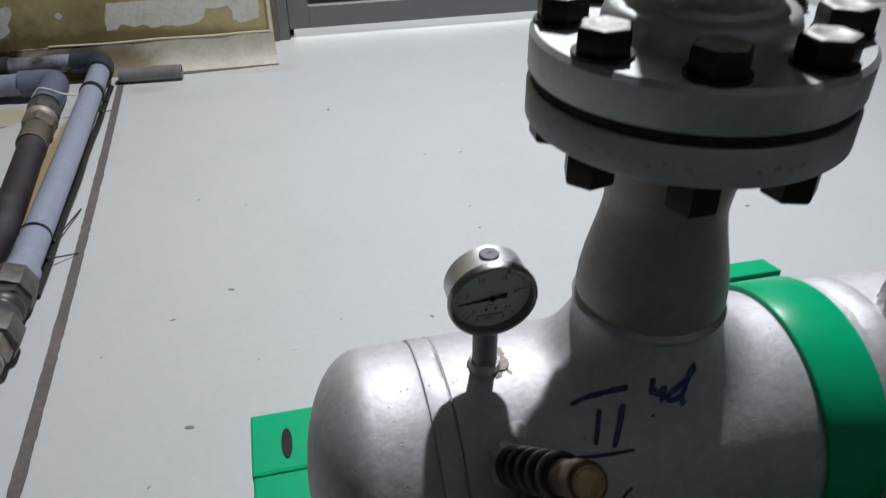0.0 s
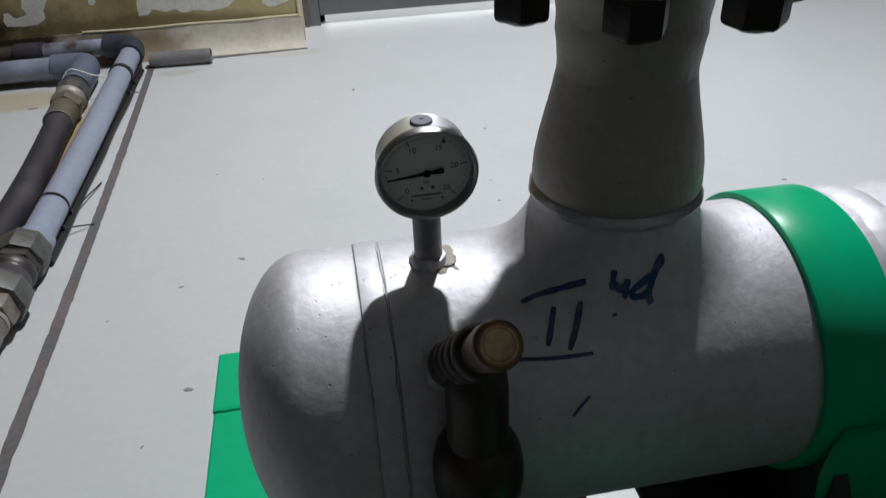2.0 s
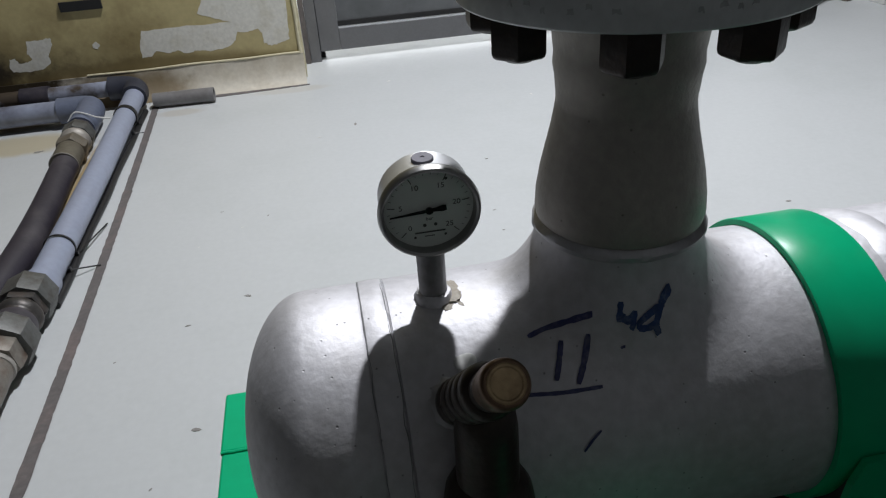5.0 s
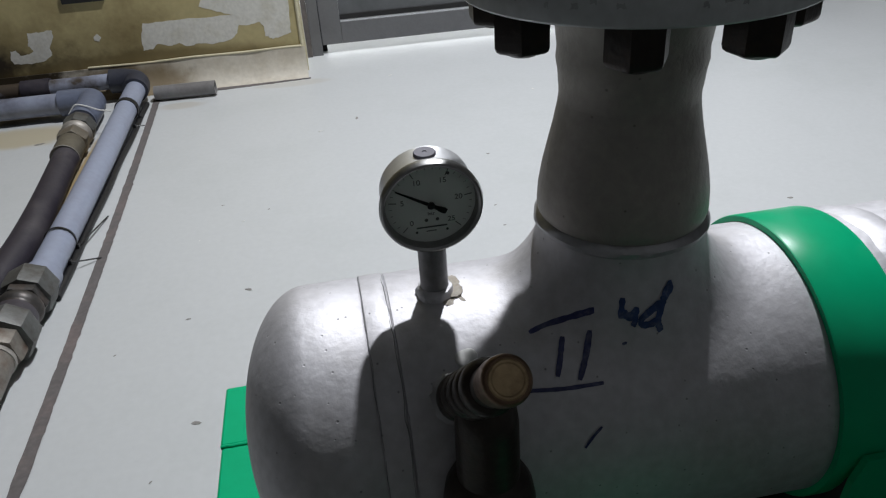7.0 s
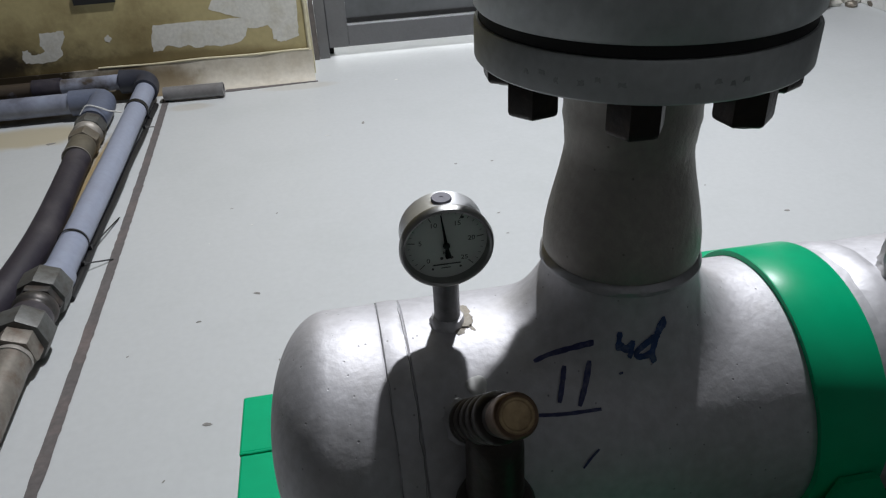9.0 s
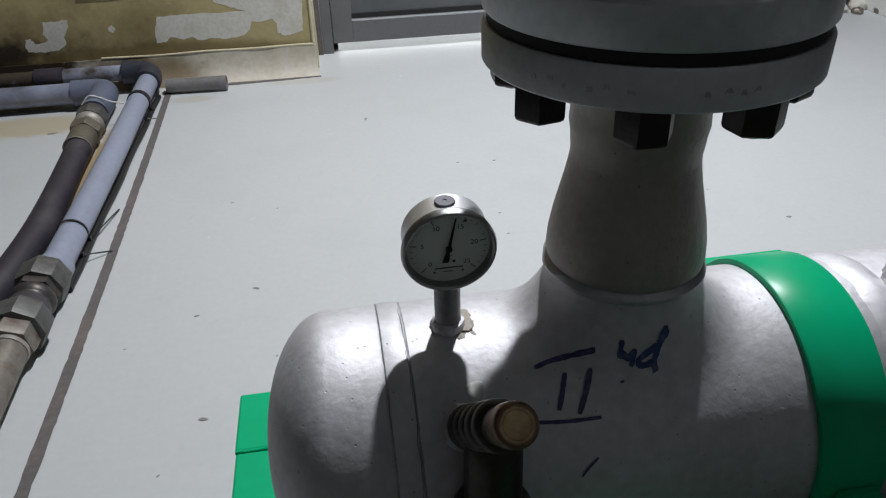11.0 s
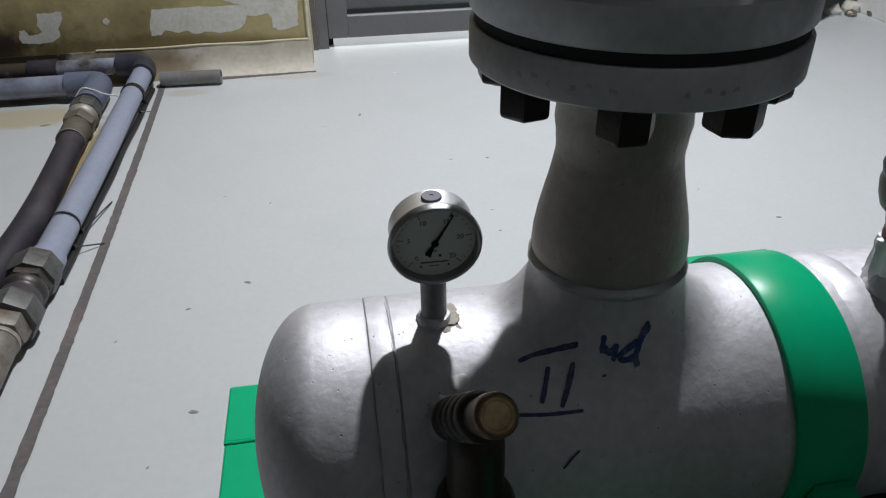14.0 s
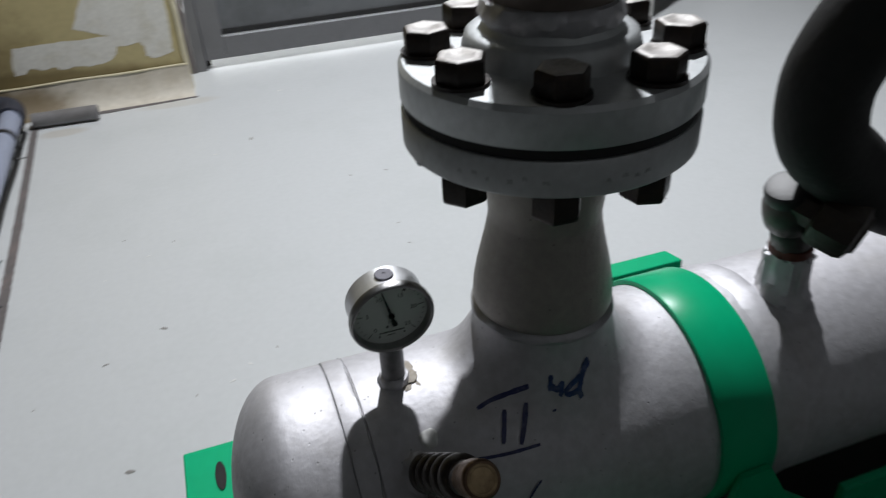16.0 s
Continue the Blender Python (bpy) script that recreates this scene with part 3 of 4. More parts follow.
# worn stamped marks round the flange's rim
for k, (deg, wide, lift) in enumerate([(-129, 2.2, 0.2), (-124, 1.6, 0.9), (-117, 2.6, 0.4), (-96, 1.4, 0.3), (-90, 2.2, 0.7), (-85.5, 1.5, 0.2), (-81, 2.0, 0.5), (-148, 2.0, 0.4), (-142, 2.4, 0.8), (-137, 1.3, 0.1)]):
    m = UP @ pose(0, 0, LOW + 0.010 + 0.004 * lift, 0, 0, deg) @ pose(FR - 0.00012, 0, 0)
    part("stamp_mark", blob([(-wide * 0.0010, -0.0016), (0, -0.0011), (wide * 0.0010, -0.0018), (wide * 0.0007, 0.0015), (-wide * 0.0008, 0.0012)], 0.0003, m @ pose(0, 0, 0, 90, 0, 90), 0.0005, 200 + k, 3), RUBBING, vessel, smooth=False)

top_flange = base("pipe_flange", (NX, AX_Y, 0.931), "grey upper flange with welded neck and pipe, bolted down", "flange")
part("disc", lathe([(0.04, 0.9245), (0.078, 0.9245), (0.078, 0.9285), (FR - 0.0015, 0.9285), (FR, 0.9305), (FR, HIGH - 0.0035), (FR - 0.003, HIGH), (0.055, HIGH)], UP, 128), FLANGE, top_flange)
part("gasket", lathe([(0.04, MID + 0.0018), (0.1075, MID + 0.0003), (0.1075, 0.9283), (0.079, 0.9283), (0.079, 0.9247), (0.04, 0.9247)], UP, 96), GASKET, top_flange, "dark gasket between the flanges")
part("neck", lathe([(0.0650, HIGH - 0.001), (0.0640, HIGH + 0.008), (0.0615, HIGH + 0.0155), (0.0590, HIGH + 0.0175), (0.0510, HIGH + 0.0185), (0.0490, HIGH + 0.021), (0.0480, HIGH + 0.024)], UP, 96), FLANGE, top_flange)
part("weld_seam", lathe([(0.0470, HIGH + 0.021), (0.0495, HIGH + 0.024), (0.0515, HIGH + 0.029), (0.0505, HIGH + 0.034), (0.0480, HIGH + 0.038), (0.0445, HIGH + 0.039)], UP, 96, wobble=0.0026), BEAD, top_flange, "lumpy silver weld")
part("pipe", lathe([(0.0448, HIGH + 0.036), (0.0448, 1.75), (0, 1.75)], UP, 96), PIPE_BROWN, top_flange, "dark brown primed pipe")

# bolts through both flanges
PCD = 0.0895
SPOT = pose(NX, AX_Y, 0, 0, 0, 22.5) @ pose(0, -PCD, 0)
bolt = base("flange_bolt", tuple(SPOT.translation + Vector((0, 0, HIGH))), "dark oiled hex bolt with nut through the flange", "bolt", "bolts round the flange")
part("washer", lathe([(0.011, HIGH - 0.0003), (0.0195, HIGH - 0.0003), (0.0195, HIGH + 0.0026), (0.011, HIGH + 0.0026)], SPOT, 32), BOLT, bolt)
head = part("head", lathe([(0, HIGH + 0.0027), (0.0176, HIGH + 0.0027), (0.0182, HIGH + 0.004), (0.0182, HIGH + 0.0165), (0.0168, HIGH + 0.0183), (0.0165, HIGH + 0.0184)], SPOT @ pose(0, 0, 0, 0, 0, 12), 48, hexed=6), BOLT, bolt)
part("head_face", lathe([(0.0167, HIGH + 0.0182), (0.0152, HIGH + 0.0191), (0.0108, HIGH + 0.0191), (0.0095, HIGH + 0.0184), (0, HIGH + 0.0184)], SPOT @ pose(0, 0, 0, 0, 0, 12), 48, hexed=6), BOLT_TOP, head, "bright top of the bolt head, lit tone in its colour")
part("shank", lathe([(0.0098, LOW - 0.020), (0.0098, HIGH + 0.003)], SPOT, 24), BOLT, bolt)
bolt_nut = part("nut", lathe([(0.0100, LOW + 0.0001), (0.0172, LOW + 0.0001), (0.0180, LOW - 0.002), (0.0180, LOW - 0.0205), (0.0172, LOW - 0.0230), (0.0150, LOW - 0.0246), (0.0104, LOW - 0.0250)], SPOT @ pose(0, 0, 0, 0, 0, 20), 48, hexed=6), BOLT, bolt)
part("bolt_end", lathe([(0.0098, LOW - 0.023), (0.0098, LOW - 0.0258), (0.0085, LOW - 0.0268), (0, LOW - 0.0272)], SPOT, 24), BOLT, bolt_nut)
for k in range(1, 8):
    copy_thing(bolt, pose(NX, AX_Y, 0, 0, 0, 45 * k) @ pose(-NX, -AX_Y, 0) @ bolt.matrix_basis)

# ---- pressure gauge ----
GX, GY, GZ = 0.2935, 0.4475, 0.7685
NOD = pose(GX, GY, GZ, 4.5, 0, 0) @ pose(-GX, -GY, -GZ)
gauge = base("pressure_gauge", (GX, 0.464, AX_Z + RAD), "steel pressure gauge with white dial on a short stem", "pressure gauge")
STEM = Matrix.Translation((GX, 0.464, 0))
part("boss", lathe([(0.0, 0.674), (0.0135, 0.674), (0.0140, 0.686), (0.0136, 0.692), (0.0122, 0.695), (0.0100, 0.696)], STEM, 40, wobble=0.0016), SILVER, gauge, "silver weld boss")
part("stem", lathe([(0.0104, 0.690), (0.0106, 0.695), (0.0102, 0.697), (0.0102, 0.742), (0, 0.742)], STEM, 32), SHADED_STEM, gauge, "silver-painted stem, toned down for the gauge's shade")
bm = bmesh.new()
bmesh.ops.create_icosphere(bm, subdivisions=4, radius=0.0120)
for v in bm.verts:
    v.co *= 1 + 0.45 * noise.noise(v.co * 130) + 0.22 * noise.noise(v.co * 380)
    v.co.z *= 0.26
    v.co.y *= 1.3
bmesh.ops.translate(bm, vec=(GX + 0.0115, 0.4650, 0.6875), verts=bm.verts)
part("sealant", bm, SEALANT, gauge, "yellowed sealant lump at the stem")
FRONT = NOD @ pose(GX, GY, GZ, 90, 0, 0)
case = part("case", lathe([(0, -0.027), (0.0295, -0.027), (0.0320, -0.025), (0.0323, -0.006), (0.0332, -0.003)], FRONT, 80), STEEL, gauge, "brushed steel case")
bezel = part("bezel", lathe([(0.0326, -0.0045), (0.0346, -0.003), (0.0350, 0.0005), (0.0340, 0.0035), (0.0328, 0.0042), (0.0312, 0.0030), (0.0306, -0.001), (0.0304, -0.0045)], FRONT, 80), BEZEL, gauge, "dark metal bezel ring")
dial = part("dial", lathe([(0.0306, -0.0036), (0, -0.0036)], FRONT, 64), DIAL, gauge, "white dial with black figures")
PLUG = NOD @ Matrix.Translation((GX - 0.0005, GY + 0.0145, GZ))
part("filler_plug", lathe([(0.0075, 0.029), (0.0075, 0.0328), (0.0069, 0.0336), (0.0016, 0.0336), (0.0012, 0.0331), (0, 0.0331)], PLUG, 32), RUBBER_PLUG, case, "grey rubber filler plug")


def on_dial(deg, r, up=0.0):
    """A point of the dial: degrees anticlockwise from the right, radius."""
    return Vector((GX + r * math.cos(radians(deg)), GY + 0.0034 - up, GZ + r * math.sin(radians(deg))))


def dial_bar(name, deg, r0, r1, wide):
    bm = bmesh.new()
    m = NOD @ pose(GX, GY + 0.0032, GZ) @ pose(0, 0, 0, 0, -deg, 0)
    box(r0, r1, -0.0001, 0.0001, -wide / 2, wide / 2, bm, m)
    return part(name, bm, INK, dial, smooth=False)


def lettering(name, text, place, size, mat, parent):
    curve = bpy.data.curves.new(name, "FONT")
    curve.body, curve.size, curve.align_x, curve.align_y, curve.extrude = text, size, "CENTER", "CENTER", 0.00005
    holder = new(name, curve)
    bpy.context.view_layer.update()
    me = bpy.data.meshes.new_from_object(holder.evaluated_get(bpy.context.evaluated_depsgraph_get()))
    bpy.data.objects.remove(holder)
    me.transform(NOD @ Matrix.Translation(place) @ pose(0, 0, 0, 90))
    me.materials.clear()
    me.materials.append(mat)
    ob = new(name, me)
    ob.parent = parent
    ob.matrix_parent_inverse = parent.matrix_world.inverted()
    return ob


for v in range(0, 26):
    deg = 225 - 10.8 * v
    big = v % 5 == 0
    dial_bar("scale_mark", deg, 0.0232 if big else 0.0262, 0.0282, 0.00055 if big else 0.00022)
for v in range(0, 26, 5):
    lettering("figure", str(v), on_dial(225 - 10.8 * v, 0.0192, 0.0002), 0.0056, INK, dial)
lettering("figure", "bar", on_dial(-90, 0.0075, 0.0002), 0.0038, INK, dial)
bm = bmesh.new()
box(GX - 0.0105, GX + 0.0105, GY + 0.0031, GY + 0.0033, GZ - 0.0185, GZ - 0.0175, bm, NOD)
part("maker_bar", bm, INK, dial, smooth=False)
bm = bmesh.new()
box(GX - 0.004, GX + 0.003, GY + 0.0031, GY + 0.0033, GZ - 0.0215, GZ - 0.0209, bm, NOD)
part("maker_bar", bm, INK, dial, smooth=False)
for dx, dz, r in ((-0.0035, -0.0125, 0.0012), (0.0040, -0.0125, 0.0012), (-0.0105, -0.0215, 0.0009), (0.0105, -0.0215, 0.0009), (0.0125, 0.0218, 0.0011)):
    part("dial_dot", lathe([(r, -0.0035), (r, -0.0032), (0, -0.0032)], FRONT @ pose(dx, dz, 0), 16), INK, dial)
CLEAR = material("gauge_glass", (1, 1, 1), 0.03, grain=0, bump=0, rough_vary=0.0)
clear = CLEAR.node_tree.nodes["Principled BSDF"]
clear.inputs["Transmission Weight"].default_value, clear.inputs["IOR"].default_value = 1.0, 1.02
pane = part("glass", lathe([(0.0306, 0.0012), (0, 0.0012)], FRONT, 48), CLEAR, bezel, "clear front glass")
pane.visible_shadow = False

# needle: points up in its own space, turned by walk()
bm = bmesh.new()
outline = [(-0.0004, 0.0268), (0.0004, 0.0268), (0.0012, 0.002), (0.0014, -0.004), (0.0023, -0.0095), (0.0018, -0.0118), (-0.0018, -0.0118), (-0.0023, -0.0095), (-0.0014, -0.004), (-0.0012, 0.002)]
front = [bm.verts.new((x, -0.0003, z)) for x, z in outline]
back = [bm.verts.new((x, 0.0003, z)) for x, z in outline]
bm.faces.new(front)
bm.faces.new(back[::-1])
for i in range(len(outline)):
    j = (i + 1) % len(outline)
    bm.faces.new((front[i], back[i], back[j], front[j]))
lathe([(0.0026, -0.0004), (0.0026, 0.0010), (0.0018, 0.0014), (0, 0.0014)], pose(0, 0, 0, 90), 24, bm)
needle = part("needle", bm, BLACK, None, "black gauge needle", smooth=False)
needle.parent = gauge

# ---- stop valve on the shell ----
V0 = Vector((0.292, AX_Y - 0.0735, AX_Z + 0.0735))
V1 = Vector((0.302, 0.280, 0.760))
AIM = along(V0, V1)
LEN = (V1 - V0).length
valve = base("stop_valve", tuple(V0), "dark steel stop valve with a bronze cap, welded to the vessel", "valve")
part("weld_boss", lathe([(0, -0.006), (0.0225, -0.004), (0.0205, 0.004), (0.0175, 0.009), (0.013, 0.012)], AIM, 40, wobble=0.0025), SILVER, valve, "rough silver weld boss")
bm = bmesh.new()
bmesh.ops.create_icosphere(bm, subdivisions=3, radius=0.0075)
OUTWARD = Vector((0, -0.55, 0.835))
for v in bm.verts:
    v.co *= 1 + 0.45 * noise.noise(v.co * 160 + Vector((3, 1, 0)))
    v.co -= OUTWARD * v.co.dot(OUTWARD) * 0.72
bmesh.ops.translate(bm, vec=(0.3048, 0.4040, 0.6712), verts=bm.verts)
part("sealant", bm, PALE, valve, "white lump of thread sealant")
rings = [(0.0118, 0.010)]
for k in range(5):
    h = 0.026 + 0.0215 * k
    rings += [(0.0118, h - 0.006), (0.0150, h - 0.0045), (0.0163, h - 0.001), (0.0160, h + 0.004), (0.0145, h + 0.0070), (0.0118, h + 0.0085)]
part("bonnet", lathe(rings + [(0.0112, 0.134)], AIM, 40), VALVE, valve, "ribbed dark bonnet")
part("cap", lathe([(0.0100, 0.126), (0.0112, 0.128), (0.0118, 0.131), (0.0118, 0.138), (0.0128, 0.140), (0.0131, 0.143), (0.0131, LEN - 0.0042), (0.0128, LEN - 0.0022), (0.0120, LEN - 0.0008), (0.0110, LEN - 0.0002), (0.0100, LEN - 0.0003)], AIM, 40), VALVE_CAP, valve, "worn bronze stem cap")
part("cap_face", lathe([(0.0102, LEN - 0.0003), (0.0097, LEN + 0.0001), (0.0086, LEN + 0.0002), (0.0078, LEN - 0.0003), (0.0045, LEN + 0.0002), (0, LEN + 0.0005)], AIM, 40), CAP_FACE, valve, "scuffed pale bronze end face, lit tone in its colour")
VX, VY = 0.3040, 0.345
DOWN = Matrix.Translation((VX, VY, 0))
part("body", lathe([(0, 0.692), (0.012, 0.690), (0.0185, 0.682), (0.0200, 0.670), (0.0205, 0.625), (0.0225, 0.618)], DOWN, 40), VALVE, valve, "dark valve body")
part("globe", lathe([(0.019, 0.628), (0.0245, 0.624), (0.0285, 0.616), (0.0305, 0.604), (0.0308, 0.592), (0.0298, 0.580), (0.0270, 0.571), (0.0225, 0.566)], DOWN, 48), VALVE, valve)
part("outlet", lathe([(0.0225, 0.572), (0.0270, 0.560), (0.0275, 0.505), (0.0255, 0.500), (0.0255, 0.470), (0, 0.470)], DOWN, 40), VALVE, valve)
part("outlet_plug", lathe([(0.0120, 0.500), (0.0140, 0.498), (0.0140, 0.440), (0, 0.440)], DOWN @ pose(0.006, 0.0, 0), 24), GALV, valve, "lighter steel plug end")

# ---- second fitting on top of the vessel, with its hand valve ----
SX, SY = 0.685, 0.446
STAND = Matrix.Translation((SX, SY, 0))
tap = base("vent_valve", (SX, SY, AX_Z + RAD), "small vent valve on a silver boss on the vessel", "valve")
part("boss", lathe([(0.029, 0.676), (0.0275, 0.686), (0.0235, 0.692), (0.0215, 0.700), (0.0222, 0.722), (0.0215, 0.729), (0.0195, 0.731)], STAND, 48, wobble=0.0060), SILVER, tap, "lumpy silver boss")
part("seal", lathe([(0.0185, 0.729), (0.0200, 0.731), (0.0200, 0.739), (0.0185, 0.740)], STAND, 40), RED, tap, "red-brown seal ring")
LEANING = along((SX, SY, 0.738), (SX - 0.032, SY - 0.008, 0.820))
part("stem_nut", lathe([(0.0150, 0.0), (0.0180, 0.002), (0.0185, 0.006), (0.0185, 0.022), (0.0170, 0.027), (0.0150, 0.029)], LEANING, 48, wobble=0.0012), DARK_NUT, tap)
part("union_nut", lathe([(0.015, 0.028), (0.0200, 0.030), (0.0228, 0.036), (0.0236, 0.046), (0.0228, 0.058), (0.0195, 0.066)], LEANING, 48), DARK_NUT, tap)
part("stem_cap", lathe([(0.0195, 0.064), (0.0205, 0.066), (0.0205, 0.074), (0.0185, 0.078), (0.012, 0.079), (0, 0.0785)], LEANING, 40), BLACK, tap, "dark steel cap")
SIDE = along((SX - 0.022, SY - 0.010, 0.797), (SX + 0.012, SY - 0.062, 0.779))
part("side_arm", lathe([(0, 0.0), (0.018, 0.0), (0.018, 0.022), (0.0275, 0.024), (0.0295, 0.029), (0.0295, 0.052), (0.0270, 0.058), (0.020, 0.061), (0.018, 0.064), (0, 0.064)], SIDE, 48, hexed=8), VALVE, tap, "dark brown side outlet with a fat nut")

hose_pts = [(0.80, 0.33, 1.62), (0.745, 0.345, 1.22), (0.700, 0.368, 1.08), (0.6705, 0.392, 0.997), (0.6525, 0.408, 0.947), (0.6475, 0.416, 0.907), (0.6565, 0.416, 0.865), (0.6885, 0.416, 0.834), (0.7345, 0.415, 0.800), (0.82, 0.414, 0.768), (1.05, 0.41, 0.745), (1.6, 0.41, 0.74)]
insulated = part("insulated_pipe", tube(smooth_path(hose_pts, 10), 0.0350, 32), FOAM)
tagged(insulated, "black foam-insulated pipe bending over the vessel", "pipe")

# ---- green supports ----
frame_green = base("support_frame", (0.13, AX_Y, 0), "glossy green steel support frame under the vessel", "support frame")
part("cross_beam", box(0.070, 0.200, 0.6255, 0.7205, 0.360, 0.4205), GREEN, frame_green, smooth=False, bevel=0.003)
part("cross_beam", box(0.0715, 0.200, 0.215, 0.6235, 0.360, 0.4200), GREEN, frame_green, smooth=False, bevel=0.003)
part("weld_seam", tube([Vector((0.071 + 0.129 * k / 20, 0.6245 + 0.0012 * noise.noise(Vector((k * 0.7, 0, 0))), 0.4196)) for k in range(21)], 0.0022, 8), GREEN, frame_green)
slot = bmesh.new()
vs = bmesh.ops.create_circle(slot, cap_ends=True, segments=24, radius=0.5)["verts"]
bmesh.ops.scale(slot, vec=(0.013, 0.046, 1), verts=vs)
bmesh.ops.translate(slot, vec=(0.1125, 0.666, 0.4222), verts=vs)
part("slot", slot, GASKET, frame_green, "dark slotted bolt hole", smooth=False)
for y in (0.250, 0.660):
    part("leg", box(0.145, 0.195, y - 0.03, y + 0.03, 0.0, 0.3595), GREEN, frame_green, smooth=False, bevel=0.003)
part("post", box(0.155, 0.185, AX_Y - 0.05, AX_Y + 0.05, 0.4206, 0.49), GREEN, frame_green, smooth=False, bevel=0.002)

saddle = base("pipe_saddle", (0.585, AX_Y, 0), "glossy green strap and saddle round the vessel", "saddle")
BAND0, BAND1 = 0.5615, 0.620
bm = bmesh.new()
rows = []
for k in range(73):
    a = radians(-60 + 300 * k / 72)
    row = []
    for r, x in ((RAD + 0.0004, BAND0), (RAD + 0.0052, BAND0), (RAD + 0.0060, BAND0 + 0.0015), (RAD + 0.0060, BAND1 - 0.0015), (RAD + 0.0052, BAND1), (RAD + 0.0004, BAND1)):
        skew = 0.035 * max(0.0, 0.075 - r * math.sin(a)) if math.cos(a) < 0 else 0.0
        row.append(bm.verts.new((x + skew, AX_Y + r * math.cos(a), AX_Z + r * math.sin(a))))
    rows.append(row)
for lo, hi in zip(rows, rows[1:]):
    for i in range(5):
        bm.faces.new((lo[i], lo[i + 1], hi[i + 1], hi[i]))
part("strap", bm, GREEN, saddle)
bm = bmesh.new()
ends = [(0.640, 0.716), (0.785, 0.716), (0.776, 0.747), (0.640, 0.747)]
hi = [bm.verts.new((x, y, 0.527)) for x, y in ends]
lo = [bm.verts.new((x, y, 0.507)) for x, y in ends]
bm.faces.new(hi)
bm.faces.new(lo[::-1])
for i in range(4):
    bm.faces.new((hi[i], lo[i], lo[(i + 1) % 4], hi[(i + 1) % 4]))
part("rear_plate", bm, GREEN, saddle, smooth=False, bevel=0.002)
part("rear_post", box(0.650, 0.690, 0.700, 0.730, 0.4202, 0.5065), GREEN, saddle, smooth=False, bevel=0.002)
# saddle web under the vessel, cut round for the shell
bm = bmesh.new()
prof = [(AX_Y + (RAD + 0.006) * math.cos(radians(a)), AX_Z + (RAD + 0.006) * math.sin(radians(a))) for a in np.linspace(-165, -15, 31)]
prof += [(AX_Y + 0.15, 0.50), (AX_Y + 0.185, 0.4205), (AX_Y - 0.185, 0.4205), (AX_Y - 0.15, 0.50)]
a = [bm.verts.new((0.580, y, z)) for y, z in prof]
b = [bm.verts.new((0.592, y, z)) for y, z in prof]
bm.faces.new(a)
bm.faces.new(b[::-1])
for i in range(len(prof)):
    j = (i + 1) % len(prof)
    bm.faces.new((a[i], b[i], b[j], a[j]))
# Web and beams under the vessel carry their shade in the near-black colour.
part("web", bm, SHADE_BLACK, saddle, smooth=False)
part("cross_beam", box(0.475, 1.080, 0.300, 0.7205, 0.412, 0.4200), SHADE_BLACK, saddle, smooth=False, bevel=0.003)
# Unseen green beam, reaching forward to throw green bounce onto the shell.
part("bounce_beam", box(0.330, 0.4995, 0.030, 0.2995, 0.405, 0.4200), GREEN, saddle, smooth=False, bevel=0.003)
# Runs forward out of view to block floor bounce onto the strap.
part("side_beam", box(0.500, 1.080, 0.030, 0.2995, 0.405, 0.4200), SHADE_BLACK, saddle, smooth=False, bevel=0.003)
part("front_plate", box(0.7005, 0.950, AX_Y - 0.142, AX_Y - 0.133, 0.4205, 0.520), GREEN, saddle, smooth=False, bevel=0.002)
bm = bmesh.new()
edge_line = [(0.582, 0.572), (0.575, 0.550), (0.573, 0.525), (0.577, 0.495), (0.587, 0.458), (0.600, 0.4205), (0.700, 0.4205), (0.700, 0.475), (0.640, 0.525), (0.613, 0.572)]
near = [bm.verts.new((x, 0.3385, z)) for x, z in edge_line]
rear = [bm.verts.new((x, 0.3445, z)) for x, z in edge_line]
bm.faces.new(near)
bm.faces.new(rear[::-1])
for i in range(len(edge_line)):
    j = (i + 1) % len(edge_line)
    bm.faces.new((near[i], rear[i], rear[j], near[j]))
part("gusset", bm, GREEN, saddle, smooth=False)
part("rib", box(0.520, 0.5795, AX_Y - 0.005, AX_Y + 0.005, 0.4205, 0.452), GREEN, saddle, smooth=False)
for y in (0.345, 0.680):
    part("leg", box(0.68, 0.82, y - 0.035, y + 0.035, 0.0, 0.4115), GREEN, saddle, smooth=False, bevel=0.003)

tray = part("drip_tray", box(0.206, 0.660, 0.250, 0.655, 0.0, 0.030), CONCRETE, smooth=False, bevel=0.004)
tagged(tray, "dark grey steel drip tray on the floor under the vessel", "tray")
DX, DY = 0.412, 0.470
DRAIN = Matrix.Translation((DX, DY, 0))
drain = base("drain_fitting", (DX, DY, AX_Z - RAD), "dark rusty threaded drain fitting under the vessel", "pipe fitting")
thread = [(0.018, 0.47)]
for k in range(14):
    thread += [(0.0215, 0.464 - 0.016 * k), (0.0310, 0.459 - 0.016 * k), (0.0318, 0.4555 - 0.016 * k)]
part("thread", lathe(thread + [(0.022, 0.235), (0, 0.235)], DRAIN @ pose(0, 0, 0.46, 0, 6, 0) @ pose(0, 0, -0.46), 40, wobble=0.0035), RUST, drain, "rusty worn thread")
part("lock_nut", lathe([(0.016, 0.452), (0.0385, 0.452), (0.0400, 0.448), (0.0400, 0.426), (0.0385, 0.422), (0.016, 0.422)], DRAIN @ pose(0.004, 0, 0, 0, 0, 14), 48, hexed=6), VALVE, drain)

